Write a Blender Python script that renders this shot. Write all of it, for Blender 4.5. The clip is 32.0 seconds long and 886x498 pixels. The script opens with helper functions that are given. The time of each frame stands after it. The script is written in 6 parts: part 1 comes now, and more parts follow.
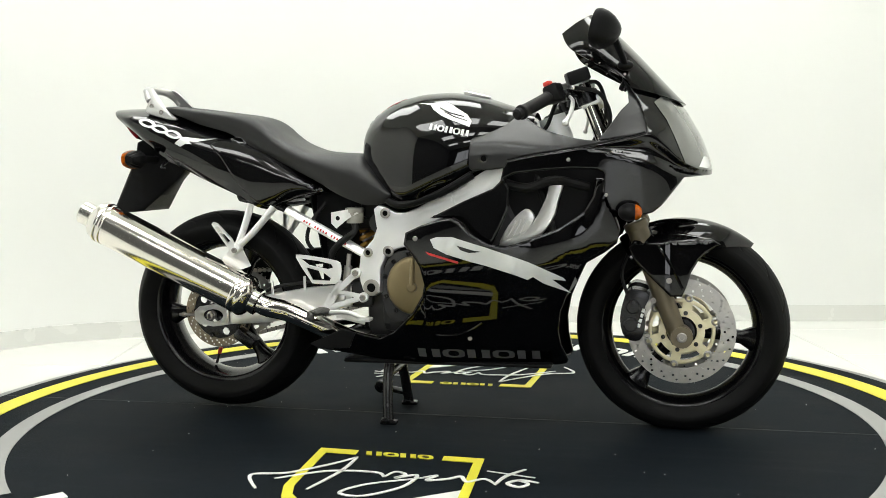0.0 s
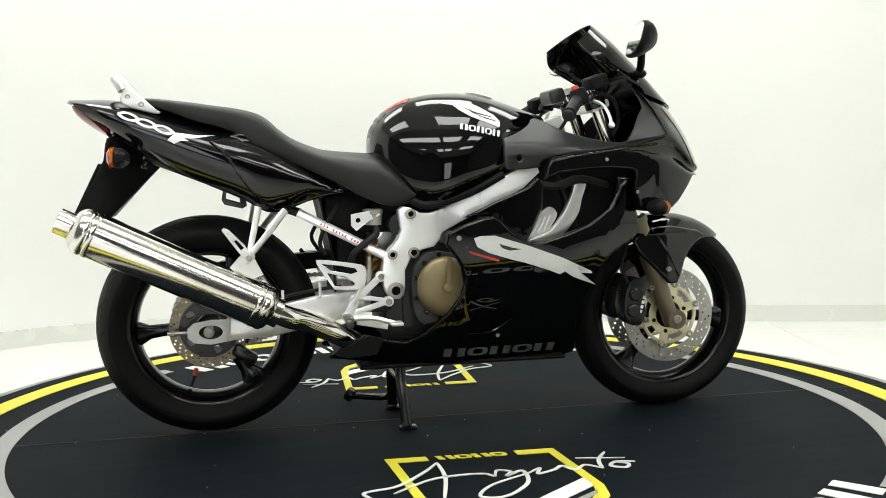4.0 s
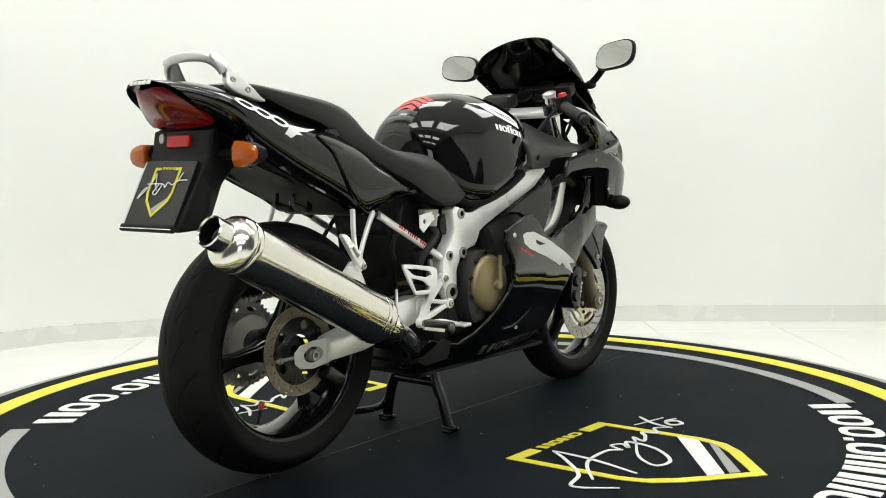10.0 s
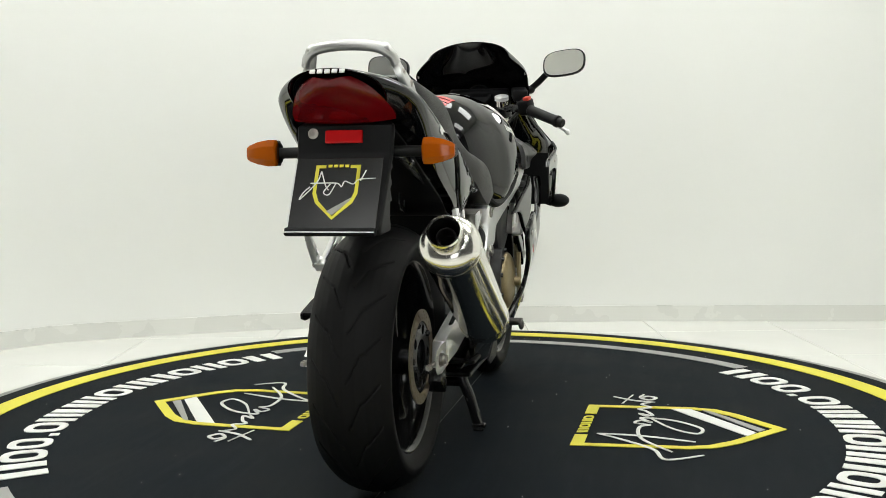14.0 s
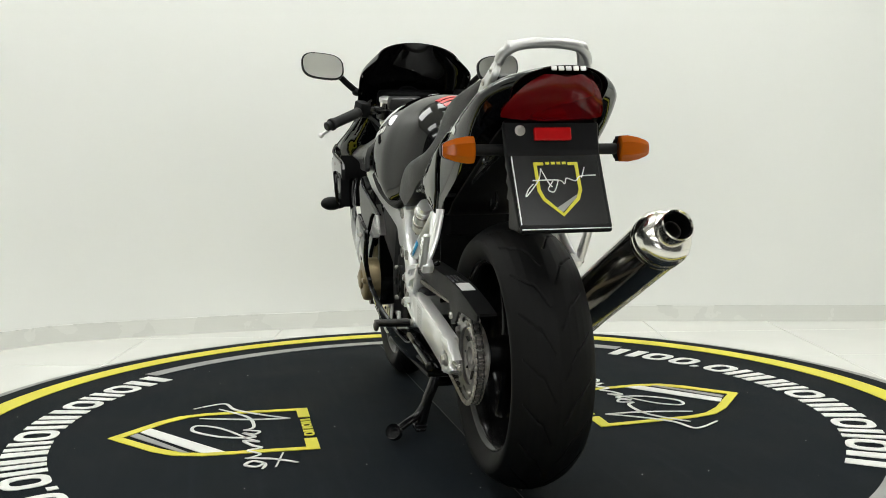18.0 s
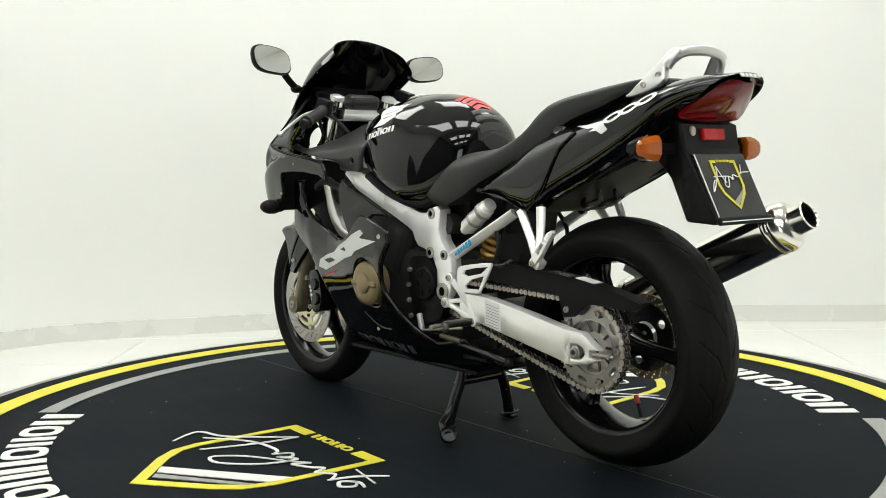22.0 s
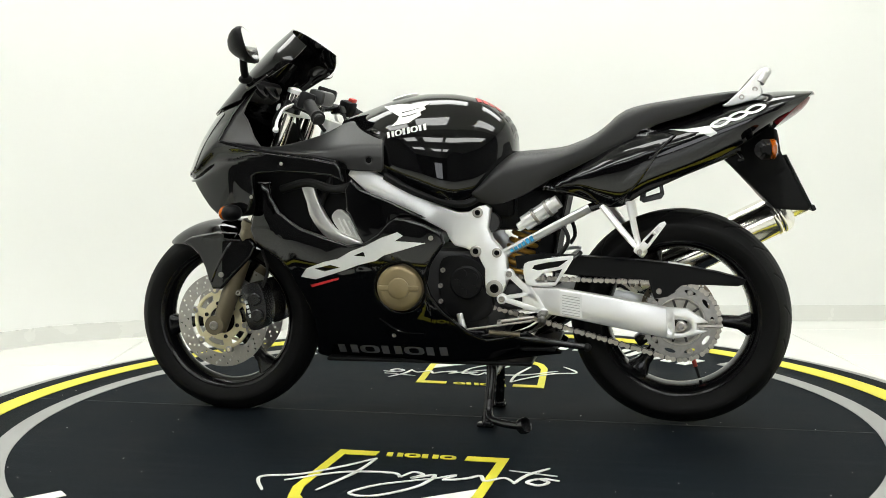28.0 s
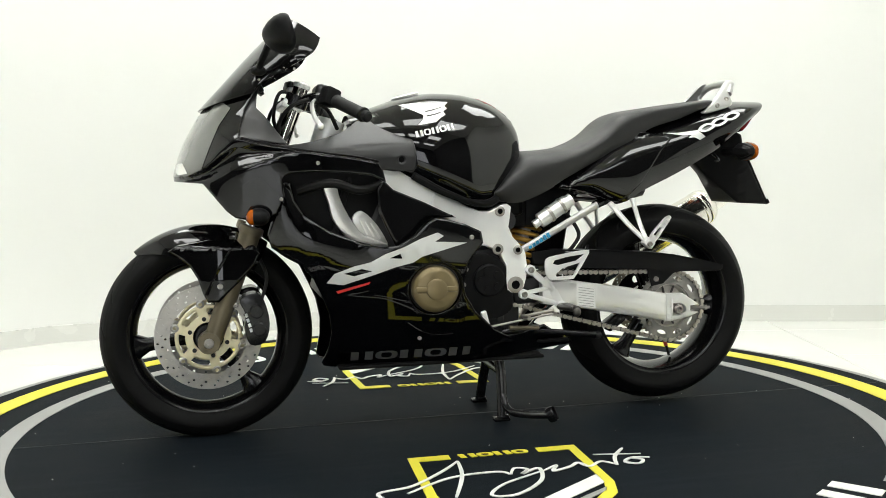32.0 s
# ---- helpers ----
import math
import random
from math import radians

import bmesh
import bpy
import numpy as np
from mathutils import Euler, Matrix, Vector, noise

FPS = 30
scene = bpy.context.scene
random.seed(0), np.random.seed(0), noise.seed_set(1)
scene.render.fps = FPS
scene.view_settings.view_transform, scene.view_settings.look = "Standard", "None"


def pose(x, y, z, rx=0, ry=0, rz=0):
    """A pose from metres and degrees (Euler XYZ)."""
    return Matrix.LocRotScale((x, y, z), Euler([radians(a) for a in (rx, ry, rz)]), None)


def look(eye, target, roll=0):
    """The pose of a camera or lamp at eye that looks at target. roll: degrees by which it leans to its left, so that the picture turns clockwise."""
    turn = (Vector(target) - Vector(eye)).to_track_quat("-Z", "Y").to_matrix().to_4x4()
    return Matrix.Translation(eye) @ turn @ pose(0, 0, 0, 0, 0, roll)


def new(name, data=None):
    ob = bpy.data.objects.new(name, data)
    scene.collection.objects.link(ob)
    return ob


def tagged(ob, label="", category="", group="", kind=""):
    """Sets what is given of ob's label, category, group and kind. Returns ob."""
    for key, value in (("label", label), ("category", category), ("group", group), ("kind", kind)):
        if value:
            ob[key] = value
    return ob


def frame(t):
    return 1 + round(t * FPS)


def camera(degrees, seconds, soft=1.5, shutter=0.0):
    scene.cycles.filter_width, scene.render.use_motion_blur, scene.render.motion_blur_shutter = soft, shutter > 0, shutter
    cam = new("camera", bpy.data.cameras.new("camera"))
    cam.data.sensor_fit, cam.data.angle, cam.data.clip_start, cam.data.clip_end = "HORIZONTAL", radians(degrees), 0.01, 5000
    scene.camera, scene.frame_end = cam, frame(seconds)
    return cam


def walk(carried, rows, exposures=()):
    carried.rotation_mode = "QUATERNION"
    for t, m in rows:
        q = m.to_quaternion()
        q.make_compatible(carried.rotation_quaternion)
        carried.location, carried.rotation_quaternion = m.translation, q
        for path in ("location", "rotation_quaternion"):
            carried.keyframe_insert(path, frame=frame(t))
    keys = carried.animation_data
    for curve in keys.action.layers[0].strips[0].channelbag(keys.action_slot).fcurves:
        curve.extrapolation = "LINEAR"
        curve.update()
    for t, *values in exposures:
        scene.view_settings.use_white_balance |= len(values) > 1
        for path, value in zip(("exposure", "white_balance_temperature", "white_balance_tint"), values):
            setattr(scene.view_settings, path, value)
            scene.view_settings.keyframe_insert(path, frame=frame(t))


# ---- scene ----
# ---- camera: stands still on its tripod before the turntable ----
EYE = Vector((0.0, -2.924, 0.764))
PITCH, PAN = radians(4.909), radians(-0.038)
AIM = EYE + Vector((math.sin(PAN) * math.cos(PITCH), math.cos(PAN) * math.cos(PITCH), -math.sin(PITCH)))
cam = camera(49.07, 32.0, soft=0.9)
walk(cam, [(0, look(EYE, AIM, -0.7735)), (32, look(EYE, AIM, -0.7735))],
     exposures=[(0, 0.0), (6, 0.0), (9, -0.06), (13, -0.22), (16, -0.34), (19, -0.36), (22, -0.15), (25, -0.06), (28, 0.0), (32, 0.0)])

# ---- world: bright overcast daylight, which enters by the hall window alone ----
world = bpy.data.worlds.new("world")
world.use_nodes = True
scene.world = world
world.node_tree.nodes["Background"].inputs[0].default_value = (0.94, 0.97, 1.0, 1)
world.node_tree.nodes["Background"].inputs[1].default_value = 3.2
PANEL_GLOW = 9.6


# ---- materials ----
def material(name, colour, rough=0.5, metal=0.0, coat=0.0, vary=0.15, scale=30.0, grain=0.0, grain_scale=300.0, smudge=0.0, spec=0.5):
    m = bpy.data.materials.new(name)
    m.use_nodes = True
    nt = m.node_tree
    b = nt.nodes["Principled BSDF"]
    co = nt.nodes.new("ShaderNodeTexCoord")
    b.inputs["Metallic"].default_value = metal
    b.inputs["Coat Weight"].default_value = coat
    b.inputs["Coat Roughness"].default_value = 0.03
    b.inputs["Specular IOR Level"].default_value = spec
    n1 = nt.nodes.new("ShaderNodeTexNoise")
    n1.inputs["Scale"].default_value = scale
    n1.inputs["Detail"].default_value = 4
    nt.links.new(co.outputs["Object"], n1.inputs["Vector"])
    ramp = nt.nodes.new("ShaderNodeMix")
    ramp.data_type = "RGBA"
    lo = [max(0.0, c * (1 - vary)) for c in colour]
    hi = [min(1.0, c * (1 + vary)) for c in colour]
    ramp.inputs["A"].default_value = (*lo, 1)
    ramp.inputs["B"].default_value = (*hi, 1)
    nt.links.new(n1.outputs["Fac"], ramp.inputs["Factor"])
    nt.links.new(ramp.outputs["Result"], b.inputs["Base Color"])
    n2 = nt.nodes.new("ShaderNodeTexNoise")
    n2.inputs["Scale"].default_value = grain_scale
    n2.inputs["Detail"].default_value = 3
    nt.links.new(co.outputs["Object"], n2.inputs["Vector"])
    mr = nt.nodes.new("ShaderNodeMapRange")
    mr.inputs["To Min"].default_value = max(0.0, rough - smudge * 0.5)
    mr.inputs["To Max"].default_value = min(1.0, rough + smudge)
    nt.links.new(n1.outputs["Fac"] if smudge else n2.outputs["Fac"], mr.inputs["Value"])
    nt.links.new(mr.outputs["Result"], b.inputs["Roughness"])
    if grain:
        bump = nt.nodes.new("ShaderNodeBump")
        bump.inputs["Strength"].default_value = grain
        bump.inputs["Distance"].default_value = 0.001
        nt.links.new(n2.outputs["Fac"], bump.inputs["Height"])
        nt.links.new(bump.outputs["Normal"], b.inputs["Normal"])
    return m


def glow(name, colour, strength):
    m = bpy.data.materials.new(name)
    m.use_nodes = True
    b = m.node_tree.nodes["Principled BSDF"]
    b.inputs["Base Color"].default_value = (0.8, 0.8, 0.8, 1)
    b.inputs["Emission Color"].default_value = (*colour, 1)
    b.inputs["Emission Strength"].default_value = strength
    return m


def lens(name, colour, rough=0.08, transmit=0.5, coat=0.6, spec=0.5):
    m = material(name, colour, rough, vary=0.06, scale=60, smudge=0.04, spec=spec)
    b = m.node_tree.nodes["Principled BSDF"]
    b.inputs["Transmission Weight"].default_value = transmit
    b.inputs["Coat Weight"].default_value = coat
    return m


def scuff(m):
    """Adds faint drawn-out wipe marks and pale dust specks to a dark mat."""
    nt = m.node_tree
    b = nt.nodes["Principled BSDF"]
    base = b.inputs["Base Color"].links[0].from_socket
    co = nt.nodes.new("ShaderNodeTexCoord")
    mp = nt.nodes.new("ShaderNodeMapping")
    mp.inputs["Scale"].default_value = (1.2, 14.0, 1.0)
    mp.inputs["Rotation"].default_value = (0, 0, 0.15)
    nt.links.new(co.outputs["Object"], mp.inputs["Vector"])
    wipe = nt.nodes.new("ShaderNodeTexNoise")
    wipe.inputs["Scale"].default_value = 2.2
    wipe.inputs["Detail"].default_value = 6
    nt.links.new(mp.outputs["Vector"], wipe.inputs["Vector"])
    dust = nt.nodes.new("ShaderNodeTexNoise")
    dust.inputs["Scale"].default_value = 140
    dust.inputs["Detail"].default_value = 2
    nt.links.new(co.outputs["Object"], dust.inputs["Vector"])
    last = base
    for tex, lo, hi, colour, most in ((wipe, 0.5, 0.8, (0.017, 0.022, 0.026, 1), 0.35), (dust, 0.70, 0.78, (0.04, 0.045, 0.047, 1), 0.6)):
        mr = nt.nodes.new("ShaderNodeMapRange")
        mr.inputs["From Min"].default_value = lo
        mr.inputs["From Max"].default_value = hi
        mr.inputs["To Max"].default_value = most
        nt.links.new(tex.outputs["Fac"], mr.inputs["Value"])
        mx = nt.nodes.new("ShaderNodeMix")
        mx.data_type = "RGBA"
        mx.inputs["B"].default_value = colour
        nt.links.new(mr.outputs["Result"], mx.inputs["Factor"])
        nt.links.new(last, mx.inputs["A"])
        last = mx.outputs["Result"]
    nt.links.new(last, b.inputs["Base Color"])


gloss = material("gloss black paint", (0.002, 0.002, 0.0023), 0.03, coat=0.0, vary=0.3, scale=8, smudge=0.02, spec=0.5)
matte = material("black plastic", (0.006, 0.006, 0.0064), 0.42, vary=0.25, scale=12, grain=0.25, grain_scale=900, smudge=0.12, spec=0.13)
grey_plastic = material("grey black plastic", (0.015, 0.015, 0.0152), 0.33, vary=0.2, scale=10, grain=0.2, grain_scale=700, smudge=0.1)
vinyl = material("seat vinyl", (0.008, 0.008, 0.0083), 0.42, vary=0.2, scale=14, grain=0.5, grain_scale=650, smudge=0.1)
rubber = material("rubber", (0.009, 0.009, 0.009), 0.55, vary=0.3, scale=20, grain=0.3, spec=0.25)
black_metal = material("black painted metal", (0.008, 0.008, 0.009), 0.22, vary=0.3, scale=25, smudge=0.1)
rim_paint = material("black wheel paint", (0.004, 0.004, 0.0045), 0.14, coat=0.0, spec=0.35, vary=0.3, scale=25, smudge=0.08)
silver = material("silver paint", (0.92, 0.92, 0.91), 0.28, metal=0.4, vary=0.05, scale=15, smudge=0.04)
alu = material("brushed aluminium", (0.90, 0.895, 0.88), 0.28, metal=0.6, vary=0.03, scale=10, smudge=0.04)
satin_steel = material("satin steel", (0.82, 0.80, 0.75), 0.17, metal=1.0, vary=0.05, scale=9, smudge=0.04)
polished_soft = material("satin polished steel", (0.78, 0.75, 0.69), 0.12, metal=1.0, vary=0.06, scale=9, smudge=0.05)
polished = material("polished steel", (0.80, 0.77, 0.71), 0.06, metal=1.0, vary=0.06, scale=9, smudge=0.05)
steel = material("worn steel", (0.42, 0.40, 0.37), 0.35, metal=0.9, vary=0.25, scale=70, smudge=0.15)
disc_steel = material("brake disc steel", (0.47, 0.455, 0.43), 0.33, metal=0.8, vary=0.15, scale=60, smudge=0.1)
dull_disc = material("dull rear disc steel", (0.27, 0.225, 0.165), 0.42, metal=0.8, vary=0.2, scale=60, smudge=0.1)
gold = material("pale gold anodised", (0.80, 0.73, 0.50), 0.3, metal=0.65, vary=0.1, scale=40, smudge=0.1)
bronze = material("bronze engine paint", (0.23, 0.18, 0.095), 0.34, metal=0.45, vary=0.15, scale=25, smudge=0.12)
fork_bronze = material("bronze fork leg", (0.16, 0.135, 0.09), 0.36, metal=0.45, vary=0.15, scale=25, smudge=0.1)
spring_gold = material("gold spring", (0.62, 0.36, 0.06), 0.35, metal=0.3, vary=0.2)
engine_grey = material("dark engine casting", (0.03, 0.03, 0.031), 0.45, metal=0.3, vary=0.3, scale=20, smudge=0.15)
white_print = material("white decal", (0.78, 0.78, 0.76), 0.3, vary=0.06, scale=40)
silver_print = material("silver grey decal", (0.72, 0.73, 0.72), 0.28, metal=0.15, vary=0.06, scale=40)
grey_print = material("grey decal", (0.11, 0.11, 0.115), 0.25, vary=0.08, scale=40)
red_print = material("red decal", (0.55, 0.03, 0.03), 0.35, vary=0.1)
blue_print = material("blue decal", (0.03, 0.32, 0.6), 0.35, vary=0.1)
red_lens = lens("red lens", (0.17, 0.0015, 0.004), 0.10, 0.35, 0.0, 0.28)
red_reflector = lens("red reflector", (0.42, 0.006, 0.007), 0.2, 0.0, 0.0, 0.3)
amber_lens = lens("amber lens", (0.50, 0.105, 0.003), 0.12, 0.3, 0.0, 0.3)
clear_lens = lens("clear lens", (0.13, 0.133, 0.122), 0.03, 0.0)
bright_lens = lens("bright reflector behind glass", (0.7, 0.7, 0.68), 0.1, 0.0)
cup_plastic = material("cloudy plastic cup", (0.33, 0.32, 0.28), 0.35, vary=0.2)
red_plastic = material("red plastic", (0.6, 0.05, 0.03), 0.4)
smoke = material("smoked screen", (0.003, 0.003, 0.003), 0.03, vary=0.2, scale=12, smudge=0.03, spec=0.3)
mirror_glass = material("mirror glass", (0.9, 0.9, 0.9), 0.01, metal=1.0, vary=0.02)
dark_steel = material("oily dark steel", (0.11, 0.105, 0.10), 0.32, metal=0.9, vary=0.35, scale=60, smudge=0.18)
link_steel = material("greasy chain plate", (0.50, 0.47, 0.42), 0.34, metal=0.8, vary=0.35, scale=90, smudge=0.2)
hub_metal = material("dull cast hub", (0.62, 0.60, 0.55), 0.42, metal=0.5, vary=0.25, scale=40, smudge=0.15)
plate_gloss = material("glossy black plate", (0.005, 0.005, 0.0055), 0.22, vary=0.2, scale=20, smudge=0.06, spec=0.4)
duct_metal = material("satin duct metal", (0.72, 0.71, 0.69), 0.3, metal=0.85, vary=0.08, scale=20, smudge=0.06)
sprocket_steel = material("worn sprocket steel", (0.34, 0.33, 0.315), 0.34, metal=0.85, vary=0.3, scale=60, smudge=0.18)
rail_silver = material("grey silver casting", (0.56, 0.56, 0.55), 0.32, metal=0.75, vary=0.06, scale=12, smudge=0.05)
bowl_silver = material("lamp bowl", (0.42, 0.42, 0.42), 0.35, metal=0.2, vary=0.3, scale=50)
# near-black that puts the shade inside holes and sockets into the colour
hole_shade = material("hole shade black", (0.004, 0.004, 0.004), 0.8, spec=0.05)
label_white = material("paper label", (0.82, 0.82, 0.80), 0.5, vary=0.08, scale=90)
wall_paint = material("white wall paint", (0.80, 0.805, 0.775), 0.6, vary=0.03, scale=1.3, grain=0.15, grain_scale=120, smudge=0.1)
ceiling_paint = material("white ceiling paint", (0.75, 0.75, 0.72), 0.8, vary=0.03, scale=2)
tile_glaze = material("white floor tile", (0.76, 0.76, 0.72), 0.16, vary=0.03, scale=2.2, smudge=0.08)
skirting_tile = material("white skirting tile", (0.72, 0.72, 0.68), 0.25, vary=0.03, scale=4, smudge=0.08)
grout = material("pale grout", (0.6, 0.6, 0.57), 0.8)
# greys of the unseen hall, set to keep reflections in gloss paint dark
hall_ceiling = material("grey unseen ceiling toned for reflections", (0.35, 0.35, 0.34), 0.8, vary=0.05, scale=1.5)
dark_wall = material("dark grey of unseen hall walls", (0.05, 0.05, 0.049), 0.7, vary=0.06, scale=1.5)
mat_black = material("dark printed mat", (0.0054, 0.0080, 0.0108), 0.62, vary=0.45, scale=3.5, grain=0.5, grain_scale=500, smudge=0.14, spec=0.045)
scuff(mat_black)
seam_grey = material("worn seam", (0.05, 0.055, 0.058), 0.6, vary=0.8, scale=6)
mat_yellow = material("yellow print", (0.67, 0.61, 0.035), 0.5, vary=0.07, scale=14, smudge=0.1)
mat_grey = material("grey print", (0.30, 0.30, 0.29), 0.5, vary=0.1, scale=10, smudge=0.1)
mat_white = material("white print", (0.74, 0.74, 0.71), 0.5, vary=0.07, scale=14, smudge=0.1)
rim_metal = material("scuffed platform edge", (0.22, 0.22, 0.21), 0.5, metal=0.2, vary=0.55, scale=22, smudge=0.2)
panel_glow = glow("light panel", (0.985, 1.0, 0.965), PANEL_GLOW)
tyre_rubber = material("tyre rubber", (0.0068, 0.0068, 0.0069), 0.55, vary=0.4, scale=14, grain=0.2, grain_scale=400, smudge=0.14, spec=0.12)


# ---- mesh helpers ----
def part(name, bm, mat, parent=None, label="", sharp=35):
    bmesh.ops.recalc_face_normals(bm, faces=bm.faces)
    lim = radians(sharp)
    for f in bm.faces:
        f.smooth = True
    for e in bm.edges:
        if len(e.link_faces) == 2:
            ang = e.calc_face_angle(0)
            p, q = e.link_faces[0].calc_area(), e.link_faces[1].calc_area()
            e.smooth = ang < lim and not (ang > 0.14 and max(p, q) > 9 * min(p, q))
    me = bpy.data.meshes.new(name)
    layer = bm.verts.layers.float_vector.get("panel_normal")
    told = [v[layer].copy() for v in bm.verts] if layer else None
    if layer:
        bm.verts.layers.float_vector.remove(layer)
    bm.to_mesh(me)
    bm.free()
    if told:
        loops = [(0.0, 0.0, 0.0)] * len(me.loops)
        for p in me.polygons:
            for k in p.loop_indices:
                n = told[me.loops[k].vertex_index]
                if n.length > 0.5 and n.dot(p.normal) > 0.6:
                    loops[k] = tuple(n)
        me.normals_split_custom_set(loops)
    me.materials.append(mat)
    ob = new(name, me)
    if parent is not None:
        ob.parent = parent
    if label:
        ob["label"] = label
    return ob


def merge(*bms):
    out = bmesh.new()
    for b in bms:
        me = bpy.data.meshes.new("tmp")
        b.to_mesh(me)
        b.free()
        out.from_mesh(me)
        bpy.data.meshes.remove(me)
    return out


def box(c, size, bevel=0.004, rot=(0, 0, 0), seg=2):
    bm = bmesh.new()
    bmesh.ops.create_cube(bm, size=1)
    bmesh.ops.scale(bm, vec=size, verts=bm.verts)
    if bevel:
        bmesh.ops.bevel(bm, geom=list(bm.edges), offset=min(bevel, 0.45 * min(size)), segments=seg, affect="EDGES", profile=0.5)
    bmesh.ops.transform(bm, matrix=pose(*c, *rot), verts=bm.verts)
    return bm


def ball(c, size, rot=(0, 0, 0), seg=20):
    bm = bmesh.new()
    bmesh.ops.create_uvsphere(bm, u_segments=seg, v_segments=seg // 2 + 2, radius=1)
    bmesh.ops.scale(bm, vec=size, verts=bm.verts)
    bmesh.ops.transform(bm, matrix=pose(*c, *rot), verts=bm.verts)
    return bm


def curve_points(pts, n=8):
    """A smooth line through the points."""
    p = [Vector(a) for a in pts]
    if len(p) < 3:
        return p
    out = []
    for i in range(len(p) - 1):
        a, b, c, d = p[max(i - 1, 0)], p[i], p[i + 1], p[min(i + 2, len(p) - 1)]
        for k in range(n):
            t = k / n
            out.append(0.5 * (2 * b + (c - a) * t + (2 * a - 5 * b + 4 * c - d) * t * t + (3 * b - a - 3 * c + d) * t ** 3))
    out.append(p[-1])
    return out


def tube(pts, r, seg=12, n=6, caps=True, flat=1.0):
    """A tube along a smooth line; r is one radius or one for each end."""
    path = curve_points(pts, n)
    r0, r1 = r if isinstance(r, tuple) else (r, r)
    bm = bmesh.new()
    rings = []
    up = None
    for i, p in enumerate(path):
        d = (path[min(i + 1, len(path) - 1)] - path[max(i - 1, 0)]).normalized()
        if up is None:
            up = d.orthogonal().normalized()
        up = (up - d * up.dot(d)).normalized()
        side = d.cross(up)
        rr = r0 + (r1 - r0) * i / (len(path) - 1)
        rings.append([bm.verts.new(p + rr * (math.cos(a) * up + flat * math.sin(a) * side)) for a in (2 * math.pi * k / seg for k in range(seg))])
    for a, b in zip(rings, rings[1:]):
        for k in range(seg):
            bm.faces.new((a[k], a[(k + 1) % seg], b[(k + 1) % seg], b[k]))
    if caps:
        bm.faces.new(rings[0][::-1])
        bm.faces.new(rings[-1])
    return bm


def lathe(profile, c=(0, 0, 0), axis=(0, 1, 0), seg=48, closed=False):
    """Turns a profile of (radius, height along the axis) round the axis through c."""
    q = Vector((0, 0, 1)).rotation_difference(Vector(axis)).to_matrix()
    bm = bmesh.new()
    rings = []
    for r, h in profile:
        rings.append([bm.verts.new(Vector(c) + q @ Vector((r * math.cos(a), r * math.sin(a), h))) for a in (2 * math.pi * k / seg for k in range(seg))])
    pairs = list(zip(rings, rings[1:])) + ([(rings[-1], rings[0])] if closed else [])
    for a, b in pairs:
        for k in range(seg):
            bm.faces.new((a[k], a[(k + 1) % seg], b[(k + 1) % seg], b[k]))
    if not closed:
        for ring, (r, h) in ((rings[0], profile[0]), (rings[-1], profile[-1])):
            if r > 1e-5:
                bm.faces.new(ring)
    bmesh.ops.remove_doubles(bm, verts=bm.verts, dist=1e-6)
    return bm


def bolt(x, y, z, r=0.009, h=0.006, s=1):
    """A socket-head bolt that looks out sideways."""
    return lathe([(r, 0), (r, h * 0.7), (r * 0.85, h), (r * 0.5, h), (r * 0.45, h * 0.4), (0.0, h * 0.4)], (x, y, z), (0, s, 0), 14)


def circle(cx, cz, r, n=24, rz=None):
    rz = rz or r
    return [(cx + r * math.cos(2 * math.pi * k / n), cz + rz * math.sin(2 * math.pi * k / n)) for k in range(n)]


def rounded(outline, n=4):
    """Smooths a closed outline in the plane."""
    p = [Vector((a, b)) for a, b in outline]
    out, m = [], len(p)
    for i in range(m):
        a, b, c, d = p[i - 1], p[i], p[(i + 1) % m], p[(i + 2) % m]
        for k in range(n):
            t = k / n
            v = 0.5 * (2 * b + (c - a) * t + (2 * a - 5 * b + 4 * c - d) * t * t + (3 * b - a - 3 * c + d) * t ** 3)
            out.append((v.x, v.y))
    return out


def sheet(outline, holes=()):
    """A flat sheet in the plane y = 0, with holes."""
    bm = bmesh.new()
    edges = []
    for loop in (outline, *holes):
        vs = [bm.verts.new((a, 0, b)) for a, b in loop]
        edges += [bm.edges.new((vs[i], vs[(i + 1) % len(vs)])) for i in range(len(vs))]
    bmesh.ops.triangle_fill(bm, use_beauty=True, use_dissolve=False, edges=edges)
    return bm


def slab(outline, y0, y1, holes=(), bevel=0.002):
    """An outline in side view (x, z) given a thickness from y0 to y1."""
    bm = sheet(outline, holes)
    geo = bmesh.ops.extrude_face_region(bm, geom=list(bm.faces))
    top = [v for v in geo["geom"] if isinstance(v, bmesh.types.BMVert)]
    tops = set(top)
    for v in bm.verts:
        v.co.y = y1 if v in tops else y0
    if bevel:
        bmesh.ops.recalc_face_normals(bm, faces=bm.faces)
        ed = [e for e in bm.edges if len(e.link_faces) == 2 and e.calc_face_angle(0) > 1.0 and abs(e.verts[0].co.y - e.verts[1].co.y) < 1e-6]
        bmesh.ops.bevel(bm, geom=ed, offset=bevel, segments=2, affect="EDGES", profile=0.5, clamp_overlap=True)
    return bm


def dense(outline, gap):
    """The same outline with points no further apart than gap."""
    out = []
    for p, q in zip(outline, list(outline[1:]) + [outline[0]]):
        n = max(1, int(math.ceil(math.hypot(q[0] - p[0], q[1] - p[1]) / gap)))
        out += [(p[0] + (q[0] - p[0]) * k / n, p[1] + (q[1] - p[1]) * k / n) for k in range(n)]
    return out


